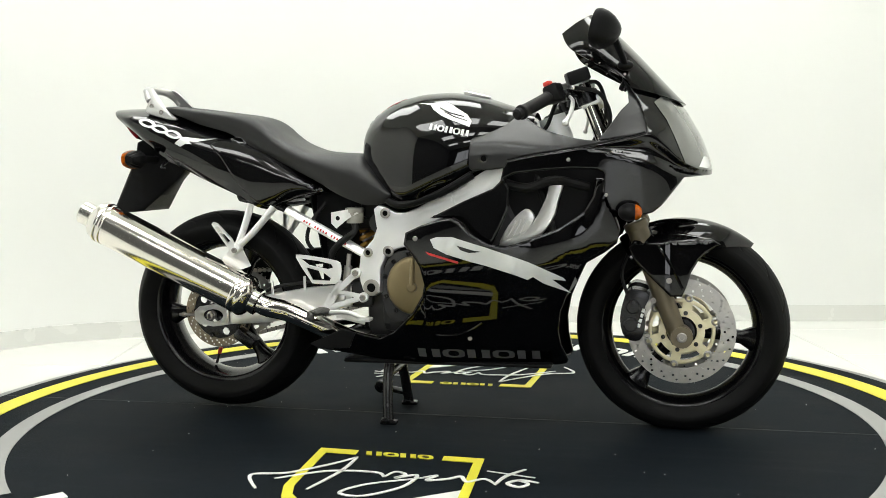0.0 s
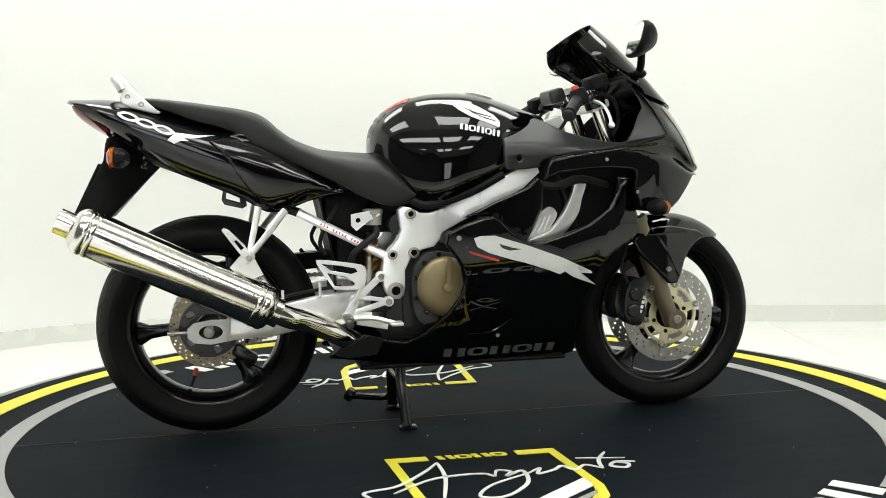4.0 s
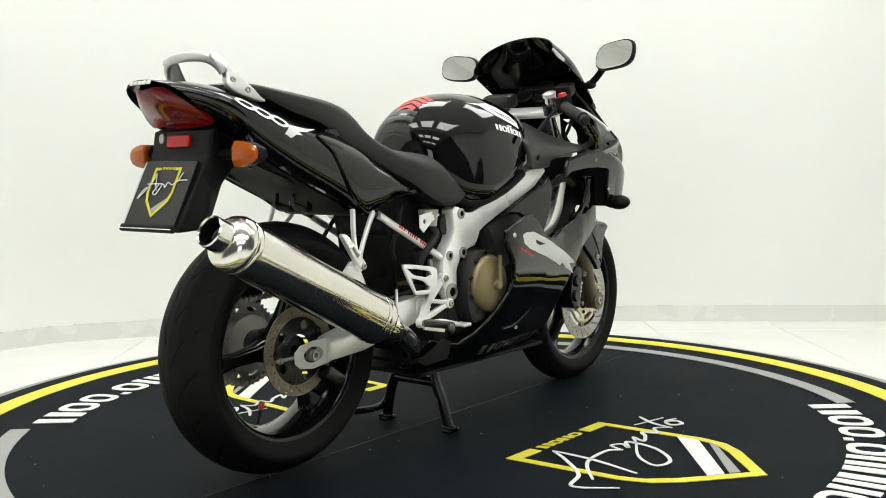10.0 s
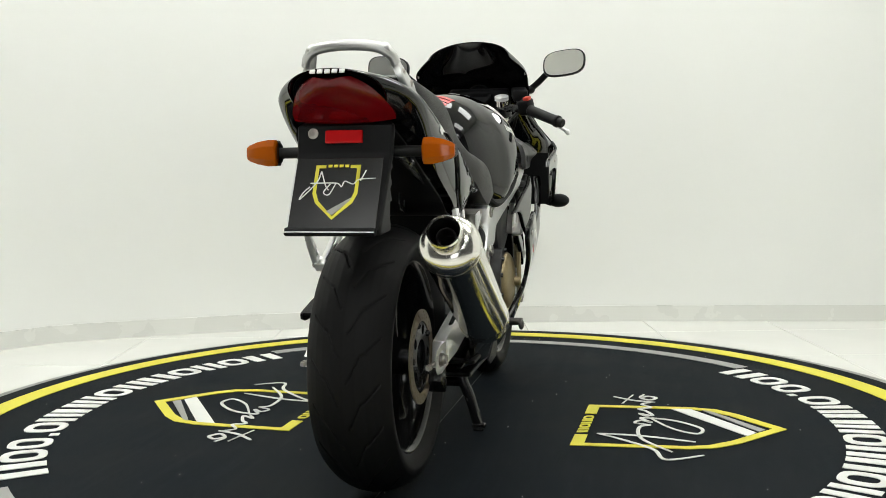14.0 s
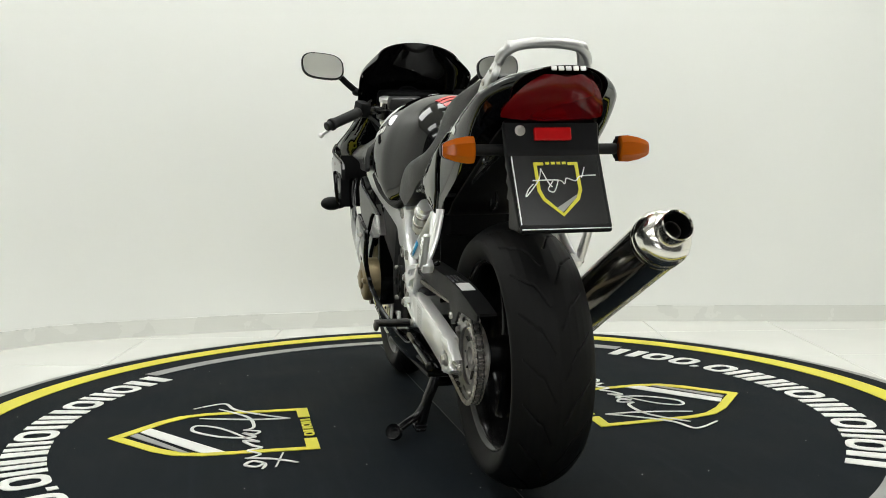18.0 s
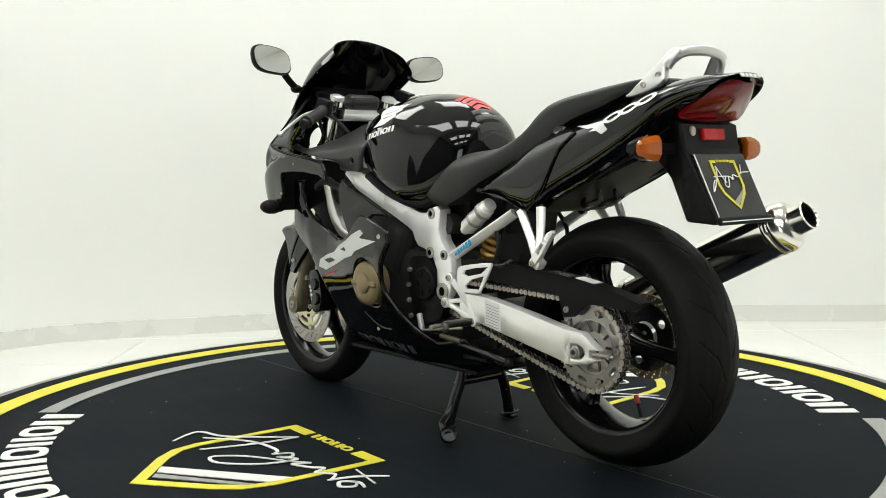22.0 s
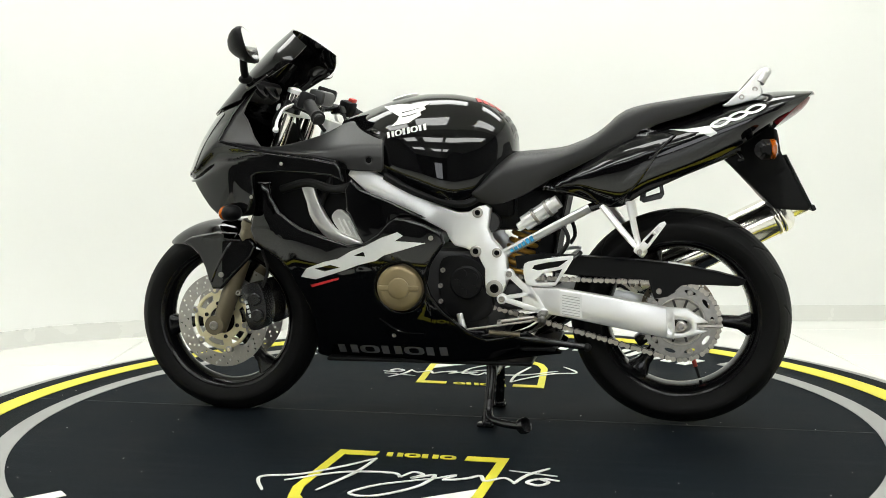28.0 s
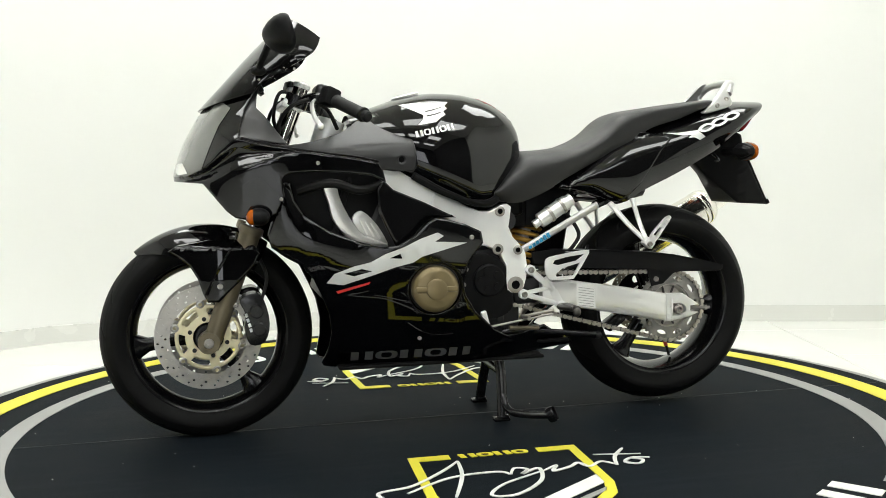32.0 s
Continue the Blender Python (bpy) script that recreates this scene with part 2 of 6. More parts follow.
def inset(loop, d):
    """The outline moved inwards by d."""
    p = np.array(loop)
    nx, pv = np.roll(p, -1, axis=0), np.roll(p, 1, axis=0)
    area = 0.5 * np.sum(p[:, 0] * nx[:, 1] - nx[:, 0] * p[:, 1])
    e1, e2 = p - pv, nx - p
    e1 /= np.linalg.norm(e1, axis=1)[:, None] + 1e-12
    e2 /= np.linalg.norm(e2, axis=1)[:, None] + 1e-12
    nn = np.stack([-(e1 + e2)[:, 1], (e1 + e2)[:, 0]], 1)
    nn /= np.linalg.norm(nn, axis=1)[:, None] + 1e-12
    return p + nn * (d if area > 0 else -d)


def skin(outline, depth, s, thick=0.006, step=0.02, lip=0.01, holes=(), cuts_x=()):
    """A curved panel: its outline in side view, pushed out sideways to depth(x, z), with rolled-in edges."""
    bm = bmesh.new()
    inner = []
    loops = [outline, *holes]
    if lip:
        loops = [dense(o, max(0.008, step * 0.6)) for o in loops]
        for k, o in enumerate(loops):
            rings = [[bm.verts.new((x, 0, z)) for x, z in (o if f == 0 else inset(o, lip * f * (1 if k == 0 else -1)))] for f in (0, 0.3, 0.7, 1.0)]
            for ra, rb in zip(rings, rings[1:]):
                for q in range(len(ra)):
                    bm.faces.new((ra[q], ra[(q + 1) % len(ra)], rb[(q + 1) % len(ra)], rb[q]))
            inner.append(rings[-1])
    else:
        inner = [[bm.verts.new((x, 0, z)) for x, z in o] for o in loops]
    edges = []
    for vs in inner:
        for q in range(len(vs)):
            e = bm.edges.get((vs[q], vs[(q + 1) % len(vs)]))
            edges.append(e or bm.edges.new((vs[q], vs[(q + 1) % len(vs)])))
    bmesh.ops.triangle_fill(bm, use_beauty=True, use_dissolve=False, edges=edges)
    xs = [p for p, q in outline]
    zs = [q for p, q in outline]
    for axis, lo, hi in (((1, 0, 0), min(xs), max(xs)), ((0, 0, 1), min(zs), max(zs))):
        n = max(1, int((hi - lo) / step))
        marks = [lo + (hi - lo) * k / n for k in range(1, n)]
        if axis[0]:
            marks += list(cuts_x)
        for m in marks:
            bmesh.ops.bisect_plane(bm, geom=list(bm.verts) + list(bm.edges) + list(bm.faces), dist=1e-6, plane_co=(axis[0] * m, 0, axis[2] * m), plane_no=axis)
    A = np.vstack([np.array(o) for o in (outline, *holes)])
    B = np.vstack([np.roll(np.array(o), -1, axis=0) for o in (outline, *holes)])
    AB = B - A
    L = (AB ** 2).sum(1) + 1e-12
    layer = bm.verts.layers.float_vector.new("panel_normal")
    for v in bm.verts:
        roll = 0.0
        e = 0.003
        x, z = v.co.x, v.co.z
        slope = Vector(((depth(x - e, z) - depth(x + e, z)) / (2 * e), s, (depth(x, z - e) - depth(x, z + e)) / (2 * e)))
        v[layer] = slope.normalized() if depth(x, z) > 0.03 else Vector((0, 0, 0))
        if lip:
            p = np.array((v.co.x, v.co.z))
            t = np.clip(((p - A) * AB).sum(1) / L, 0, 1)
            d = np.sqrt((((A + AB * t[:, None]) - p) ** 2).sum(1).min())
            if d < lip:
                v[layer] = Vector((0, 0, 0))
                roll = lip * 0.55 * (1 - math.sqrt(max(0.0, 1 - (1 - d / lip) ** 2)))
        v.co.y = s * max(0.0, depth(v.co.x, v.co.z) - roll)
    geo = bmesh.ops.extrude_face_region(bm, geom=list(bm.faces))
    for v in geo["geom"]:
        if isinstance(v, bmesh.types.BMVert):
            v.co.y -= s * min(thick, abs(v.co.y))
    return bm


def table(*pairs):
    """A smooth function through pairs of values."""
    xs = [p[0] for p in pairs]
    ys = [p[1] for p in pairs]
    n = len(xs)
    d = [(ys[i + 1] - ys[i]) / (xs[i + 1] - xs[i]) for i in range(n - 1)]
    m = [d[0]] + [0.0 if d[i - 1] * d[i] <= 0 else 2 * d[i - 1] * d[i] / (d[i - 1] + d[i]) for i in range(1, n - 1)] + [d[-1]]

    def f(x):
        if x <= xs[0]:
            return ys[0]
        if x >= xs[-1]:
            return ys[-1]
        i = max(k for k in range(n - 1) if xs[k] <= x)
        h = xs[i + 1] - xs[i]
        t = (x - xs[i]) / h
        return (ys[i] * (1 + 2 * t) * (1 - t) ** 2 + m[i] * h * t * (1 - t) ** 2 + ys[i + 1] * t * t * (3 - 2 * t) + m[i + 1] * h * t * t * (t - 1))
    return f


def loft(rings, caps=True):
    bm = bmesh.new()
    vs = [[bm.verts.new(p) for p in r] for r in rings]
    n = len(vs[0])
    for a, b in zip(vs, vs[1:]):
        for k in range(n):
            bm.faces.new((a[k], a[(k + 1) % n], b[(k + 1) % n], b[k]))
    if caps:
        bm.faces.new(vs[0][::-1])
        bm.faces.new(vs[-1])
    bmesh.ops.remove_doubles(bm, verts=bm.verts, dist=1e-6)
    return bm


def grid(rows, thick=0.0):
    """A surface through rows of points."""
    bm = bmesh.new()
    vs = [[bm.verts.new(p) for p in r] for r in rows]
    for a, b in zip(vs, vs[1:]):
        for k in range(len(a) - 1):
            bm.faces.new((a[k], a[k + 1], b[k + 1], b[k]))
    bmesh.ops.remove_doubles(bm, verts=bm.verts, dist=1e-6)
    bmesh.ops.recalc_face_normals(bm, faces=bm.faces)
    if thick:
        bmesh.ops.solidify(bm, geom=list(bm.faces), thickness=thick)
    return bm


# ---- the room ----
FLOOR = -0.03
PLAN = [(-2.75, -1.9), (-2.75, 0.4), (-2.6, 0.75), (-2.0, 1.34), (-1.8, 1.53), (-1.45, 1.66), (-0.9, 1.8), (-0.35, 1.89), (0.3, 1.935), (1.0, 1.925), (1.7, 1.87), (2.6, 1.78), (2.85, 1.5), (2.85, -1.9)]
HIGH = 3.1


def strip(plan, z0, z1, out0, out1):
    """A wall that follows a line in plan, from out0 to out1 behind it."""
    p = [Vector(a) for a in plan]
    inner, outer = [], []
    for i, a in enumerate(p):
        d = (p[min(i + 1, len(p) - 1)] - p[max(i - 1, 0)]).normalized()
        nrm = Vector((-d.y, d.x))
        inner.append(a + nrm * out0)
        outer.append(a + nrm * out1)
    bm = bmesh.new()
    v = [[bm.verts.new((q.x, q.y, z)) for q in line] for line, z in ((inner, z0), (inner, z1), (outer, z1), (outer, z0))]
    for i in range(len(p) - 1):
        for k in range(4):
            bm.faces.new((v[k][i], v[k][i + 1], v[(k + 1) % 4][i + 1], v[(k + 1) % 4][i]))
    bm.faces.new([v[k][0] for k in range(4)])
    bm.faces.new([v[k][-1] for k in range(3, -1, -1)])
    return bm


def build_room():
    wall = part("wall_back", strip(PLAN, FLOOR, HIGH, 0, 0.15), wall_paint, sharp=25)
    tagged(wall, "smooth white painted studio wall with curved corners", "wall", kind="structure")
    base = part("baseboard", strip(PLAN, FLOOR, FLOOR + 0.08, -0.012, -0.0005), skirting_tile, sharp=25)
    tagged(base, "low white tiled skirting along the wall", "skirting", kind="structure")
    # dark walls added out of view, so the paint mirrors a dim hall
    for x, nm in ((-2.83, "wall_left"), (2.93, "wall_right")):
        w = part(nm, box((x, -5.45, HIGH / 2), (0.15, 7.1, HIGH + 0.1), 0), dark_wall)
        tagged(w, "plain dark wall added out of view to keep reflections dark", "wall", kind="structure")
    # unseen end wall, also dark for the reflections; its window lets daylight in
    x0, x1, z0, z1 = -1.15, 1.15, 0.25, 2.30
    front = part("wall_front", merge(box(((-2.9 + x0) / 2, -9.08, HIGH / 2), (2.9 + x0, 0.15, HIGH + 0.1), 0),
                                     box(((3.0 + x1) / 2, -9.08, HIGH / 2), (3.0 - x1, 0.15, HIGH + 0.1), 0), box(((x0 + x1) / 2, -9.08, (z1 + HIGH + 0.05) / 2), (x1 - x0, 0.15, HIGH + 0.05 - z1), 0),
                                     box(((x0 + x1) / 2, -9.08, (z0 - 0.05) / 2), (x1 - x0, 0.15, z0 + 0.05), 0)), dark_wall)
    tagged(front, "dark wall with a wide window opening, added out of view for reflections", "wall", kind="structure")
    bars = [box((x, -9.05, (z0 + z1) / 2), (0.06, 0.06, z1 - z0), 0.004) for x in (x0 + 0.03, (x0 + x1) / 2, x1 - 0.03)]
    bars += [box(((x0 + x1) / 2, -9.052, z), (x1 - x0, 0.05, 0.06), 0.004) for z in (z0 + 0.03, z1 - 0.03)]
    win = part("window_1", merge(*bars), silver)
    tagged(win, "two-light window frame open to bright daylight", "window", kind="structure")
    fl = part("floor", box((0.05, -3.5, FLOOR - 0.07), (6.2, 11.4, 0.13), 0), grout)
    tagged(fl, "white glossy tiled showroom floor", "floor", kind="structure")
    # unseen ceiling, toned grey for what the mirrors and paint reflect
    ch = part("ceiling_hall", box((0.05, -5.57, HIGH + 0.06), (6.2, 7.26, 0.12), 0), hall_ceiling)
    tagged(ch, "grey unseen ceiling toned for reflections", "ceiling", kind="structure")
    ce = part("ceiling", box((0.05, 0.17, HIGH + 0.06), (6.2, 4.2, 0.12), 0), ceiling_paint)
    tagged(ce, "white flat ceiling", "ceiling", kind="structure")
    return fl


def build_light(x, y, w, l):
    root = new("ceiling_light")
    root.location = (x, y, HIGH)
    part("frame", merge(box((w / 2, 0, -0.02), (0.03, l, 0.04), 0.004), box((-w / 2, 0, -0.02), (0.03, l, 0.04), 0.004),
                        box((0, l / 2, -0.02), (w, 0.03, 0.04), 0.004), box((0, -l / 2, -0.02), (w, 0.03, 0.04), 0.004)), silver, root)
    part("diffuser", box((0, 0, -0.022), (w - 0.03, l - 0.03, 0.012), 0), panel_glow, root)
    tagged(root, "flat white glowing rectangular ceiling light panel", "ceiling light", "panels over the turntable")
    return root


# ---- the turntable and its printed mat ----
def arc_band(r0, r1, a0, a1, z, n=96, h=0.002):
    bm = bmesh.new()
    full = abs(a1 - a0) > 359.9
    rows = []
    for k in range(n + (0 if full else 1)):
        a = radians(a0 + (a1 - a0) * k / n)
        c, s = math.cos(a), math.sin(a)
        rows.append([bm.verts.new((r * c, r * s, zz)) for r, zz in ((r0, z - h), (r0, z), (r1, z), (r1, z - h))])
    m = len(rows)
    for i in range(m if full else m - 1):
        p, q = rows[i], rows[(i + 1) % m]
        for k in range(3):
            bm.faces.new((p[k], p[k + 1], q[k + 1], q[k]))
    return bm


def flat_shape(outline, z, holes=(), h=0.002):
    bm = sheet(outline, holes)
    for v in bm.verts:
        v.co = Vector((v.co.x, v.co.z, z))
    geo = bmesh.ops.extrude_face_region(bm, geom=list(bm.faces))
    for v in geo["geom"]:
        if isinstance(v, bmesh.types.BMVert):
            v.co.z -= h
    return bm


def stroke(pts, w, z, n=8):
    """A brush line of width w on the mat, thin at its ends."""
    p = curve_points([(a, b, 0) for a, b in pts], n)
    bm = bmesh.new()
    rows = []
    for i, a in enumerate(p):
        d = (p[min(i + 1, len(p) - 1)] - p[max(i - 1, 0)]).normalized()
        nn = Vector((-d.y, d.x, 0))
        u = i / (len(p) - 1)
        ww = w * (0.45 + 0.55 * math.sin(math.pi * u) ** 0.5)
        rows.append([bm.verts.new((q.x, q.y, zz)) for q, zz in ((a - nn * ww / 2, z - 0.002), (a - nn * ww / 2, z), (a + nn * ww / 2, z), (a + nn * ww / 2, z - 0.002))])
    for a, b in zip(rows, rows[1:]):
        for k in range(3):
            bm.faces.new((a[k], a[k + 1], b[k + 1], b[k]))
    return bm


# where each print lies on the mat, which is stretched a little: x and y of its top, and its two directions
EMBLEM = {1: (-0.0245, -1.002, 0.060, 0.408, 0.013, 1.009), -1: (-0.030, 0.990, 0.061, -0.4115, -0.041, -1.015)}


def emblem(k, z, parent):
    """A shield outline open at its top, with a scribbled line across; k = 1 or -1 for the side of the mat."""
    at = EMBLEM[k]

    def m(pts):
        return [(at[0] + at[1] * a + at[2] * b, at[3] + at[4] * a + at[5] * b) for a, b in pts]
    outer = [(-0.23, 0.0), (-0.12, 0.0), (-0.12, 0.035), (-0.205, 0.035), (-0.205, 0.30), (-0.19, 0.36), (-0.14, 0.42), (0.0, 0.535),
             (0.14, 0.42), (0.19, 0.36), (0.205, 0.30), (0.205, 0.035), (0.12, 0.035), (0.12, 0.0), (0.23, 0.0), (0.23, 0.31), (0.21, 0.385), (0.16, 0.445), (0.0, 0.575), (-0.16, 0.445), (-0.21, 0.385), (-0.23, 0.31)]
    part("shield_outline", flat_shape(m(outer), z), mat_yellow, parent, "yellow shield outline")
    part("stripe", flat_shape(m([(0.205, 0.25), (0.205, 0.31), (-0.045, 0.49), (-0.085, 0.465)]), z), mat_white, parent, "white diagonal stripe")
    part("stripe", flat_shape(m([(0.2, 0.34), (0.19, 0.365), (-0.012, 0.515), (-0.035, 0.497)]), z), mat_grey, parent, "grey diagonal stripe")
    for i, ring in enumerate((False, True, False, True)):
        c = -0.094 + 0.048 * i
        place = lambda pts: m([(c + 0.044 * u + 0.006 * (v - 0.5), 0.002 + 0.030 * v) for u, v in pts])
        part("letter_shape", merge(*[flat_shape(place(o), z, [place(q) for q in h]) for o, h in shape_outline(0.0, 1.0, ring)]), mat_yellow, parent)
    s = z + 0.0015
    lines = [[(-0.289, 0.349), (-0.338, 0.256), (-0.25, 0.22), (-0.16, 0.13), (-0.107, 0.06)], [(-0.107, 0.06), (-0.12, 0.18), (-0.165, 0.327)], [(-0.27, 0.27), (-0.15, 0.185), (-0.03, 0.17), (0.0, 0.2)],
             [(0.0, 0.2), (0.02, 0.155), (0.05, 0.17), (0.03, 0.2), (0.08, 0.17), (0.06, 0.26), (-0.02, 0.34), (-0.08, 0.33), (-0.03, 0.26), (0.09, 0.19)],
             [(0.09, 0.19), (0.13, 0.16), (0.11, 0.2), (0.16, 0.18), (0.19, 0.155), (0.21, 0.19), (0.25, 0.16), (0.28, 0.19)], [(0.346, 0.066), (0.30, 0.13), (0.28, 0.2)], [(0.25, 0.10), (0.374, 0.125)],
             [(0.33, 0.15), (0.36, 0.172), (0.34, 0.2), (0.31, 0.18), (0.34, 0.15), (0.385, 0.16)]]
    bms = [stroke(m(ln), 0.0105, s) for ln in lines]
    part("scribble", merge(*bms), mat_white, parent, "white hand-drawn flourish")


R_IN, R_OUT = 1.135, 1.255


def build_turntable():
    root = new("turntable")
    R = 1.553
    part("platform", lathe([(0, -0.028), (R + 0.062, -0.028), (R + 0.062, -0.016), (R + 0.052, -0.008), (R - 0.01, -0.006), (0, -0.006)], (0, 0, 0), (0, 0, 1), 160), rim_metal, root, "scuffed pale metal platform edge")
    part("mat", lathe([(0, -0.006), (R, -0.006), (R, -0.001), (R - 0.002, 0), (0, 0)], (0, 0, 0), (0, 0, 1), 160), mat_black, root, "dark charcoal round floor mat with scuffs")
    part("mat_seam", flat_shape([(-1.538, -0.0008), (1.538, -0.0008), (1.538, 0.0008), (-1.538, 0.0008)], 0.0012), seam_grey, root, "thin worn seam across the mat")
    rng = random.Random(5)
    bms = []
    for k in range(60):
        r, a, w = 1.36 * math.sqrt(rng.random()), rng.uniform(0, 360), rng.uniform(0.0006, 0.0018)
        x, y = r * math.cos(a), r * math.sin(a)
        bms.append(flat_shape([(x - w, y), (x, y - w * 0.8), (x + w, y + w * 0.2), (x + w * 0.2, y + w)], 0.0016, h=0.0008))
    specks = part("dust_specks", merge(*bms), label_white, root, "scattered pale dust specks")
    specks["kind"] = "stuff"
    z = 0.003
    part("ring", arc_band(1.402, 1.479, 0, 360, z, 180), mat_yellow, root, "bright yellow printed ring")
    part("grey_arc", arc_band(1.236, 1.295, -47.8, 46.8, z, 70), mat_grey, root, "grey printed arc")
    part("grey_arc", arc_band(1.236, 1.295, 133.2, 226.0, z, 70), mat_grey, root, "grey printed arc")
    # a row of plain marks the size of letters, wide, narrow and round as they come
    marks = [(1.25, False), (1.1, True), (0.9, False), (1.1, True), (1.1, False), (1.0, False), (1.1, True), (0.85, False), (1.1, False), (0.9, False), (1.1, True), (0.45, None), (1.05, True), (1.1, True), (1.25, False)]
    total = sum(w for w, ring in marks)
    for a0 in (47.3, -131.2):
        a = a0
        for w, ring in marks:
            da = 83.3 * w / total
            part("letter_shape", letter_mark(R_IN, R_OUT, a + da * 0.07, a + da * 0.93, z, ring), mat_white, root)
            a += da
    emblem(1, z, root)
    emblem(-1, z, root)
    tagged(root, "round rotating display platform with a dark printed mat and yellow ring", "turntable")
    return root


def letter_mark(r0, r1, a0, a1, z, ring):
    """A plain printed mark of a letter's size, bent round the mat; None makes a dot."""
    def P(u, v):
        r, a = r0 + (r1 - r0) * v, radians(a0 + (a1 - a0) * u)
        return (r * math.cos(a), r * math.sin(a))
    if ring is None:
        return flat_shape([P(0.2, 0.0), P(0.8, 0.0), P(0.8, 0.22), P(0.2, 0.22)], z)
    return merge(*[flat_shape([P(*q) for q in o], z, [[P(*q) for q in loop] for loop in h]) for o, h in shape_outline(0.0, 1.0, ring)])


# ---- the motorcycle: x forward, y to its left, z up ----
FA = (0.699, 0.2925)      # front axle
RA = (-0.693, 0.3226)     # rear axle

fair_w = table((0.18, 0.118), (0.21, 0.143), (0.25, 0.173), (0.30, 0.200), (0.36, 0.225), (0.42, 0.243), (0.50, 0.258), (0.57, 0.264), (0.66, 0.262), (0.75, 0.256), (0.80, 0.245), (0.84, 0.228), (0.9, 0.198), (1.0, 0.165))
fair_in = table((0.20, 0.14), (0.35, 0.11), (0.50, 0.08), (0.60, 0.05), (0.70, 0.03))
fair_t = table((-0.38, 0.74), (-0.2, 0.87), (-0.04, 0.985), (0.02, 1.0), (0.40, 1.0), (0.46, 0.96), (0.54, 0.90))
nose_w = table((0.60, 0.285), (0.80, 0.285), (0.84, 0.278), (0.88, 0.258), (0.94, 0.225), (1.0, 0.188))
crease = table((0.45, 0.803), (0.5, 0.818), (0.56, 0.832), (0.606, 0.842), (0.65, 0.812), (0.69, 0.774), (0.74, 0.748), (0.79, 0.738))
fin = table((0.45, 0.800), (0.49, 0.794), (0.57, 0.770), (0.69, 0.727), (0.79, 0.722))
nose_x = table((0.62, 0.788), (0.728, 0.782), (0.745, 0.781), (0.82, 0.758), (0.88, 0.727), (0.94, 0.686), (1.0, 0.626))
tank_top = table((-0.228, 0.82), (-0.224, 0.857), (-0.207, 0.895), (-0.174, 0.927), (-0.134, 0.951), (-0.095, 0.9645), (-0.03, 0.976), (0.03, 0.978), (0.085, 0.973), (0.15, 0.958), (0.218, 0.935), (0.29, 0.913))
tank_bot = table((-0.228, 0.79), (-0.212, 0.768), (-0.180, 0.73), (-0.138, 0.69), (-0.110, 0.671), (-0.06, 0.660), (0.03, 0.692), (0.13, 0.742), (0.22, 0.79), (0.29, 0.83))
tank_w = table((-0.228, 0.02), (-0.224, 0.065), (-0.207, 0.105), (-0.174, 0.137), (-0.134, 0.160), (-0.09, 0.180), (-0.03, 0.203), (0.05, 0.210), (0.12, 0.200), (0.2, 0.165), (0.29, 0.10))


vent_low = table((0.10, 0.59), (0.185, 0.548), (0.232, 0.543), (0.288, 0.559), (0.375, 0.592), (0.439, 0.637), (0.470, 0.70), (0.50, 0.80))


def fairing_depth(x, z):
    h = z - (vent_low(x) - 0.055)
    fade = min(1.0, max(0.0, (x - 0.2) / 0.1))
    return (fair_w(z) - fair_in(z) * max(0.0, x)) * fair_t(x) - 0.26 * fade * (h + math.sqrt(h * h + 0.0016)) / 2


def nose_depth(x, z):
    u = min(1.0, max(0.0, (x - 0.25) / (nose_x(z) - 0.25)))
    y = nose_w(z) * (1 - u ** 5.5) ** 0.5
    zc, zf = crease(x), fin(x)
    fade = min(1.0, max(0.0, (x - 0.44) / 0.12))
    if z > zc:
        dip = 0.25 * min(0.06, z - zc)
    elif z > zf:
        t = (zc - z) / (zc - zf)
        dip = 0.018 * math.sin(math.pi * t) ** 2
    else:
        dip = 0.14 * (math.sqrt((zf - z) ** 2 + 0.0001) - 0.01)
    return max(0.0, y - dip * fade * min(1.0, y / 0.08))


def tank_depth(x, z):
    q = (z - tank_bot(x)) / (tank_top(x) - tank_bot(x))
    q = min(1.0, max(0.0, q))
    if q > 0.2:
        return tank_w(x) * (1 - ((q - 0.2) / 0.8) ** 2.4) ** (1 / 2.1)
    return tank_w(x) * (1 - 0.10 * (1 - q / 0.2) ** 2)


def body_ring(top, bot, w, up=2.3, low=0.35, n=14, mid=0.5, power=None):
    """A slanted hoop from a top point (x, z) to a bottom point (x, z) with half width w."""
    pts = []
    for k in range(n + 1):
        a = math.pi / 2 * (1 - k / n)
        v = math.sin(a)
        pts.append((w * (max(0.0, 1 - v ** up)) ** (1 / (power or up)), mid + (1 - mid) * v))
    for k in range(1, 7):
        pts.append((w * (1 - low * (k / 6) ** 2), mid - mid * k / 6))
    full = pts + [(-y, q) for y, q in pts[::-1] if y > 1e-6]
    return [Vector((bot[0] + (top[0] - bot[0]) * q, y, bot[1] + (top[1] - bot[1]) * q)) for y, q in full]


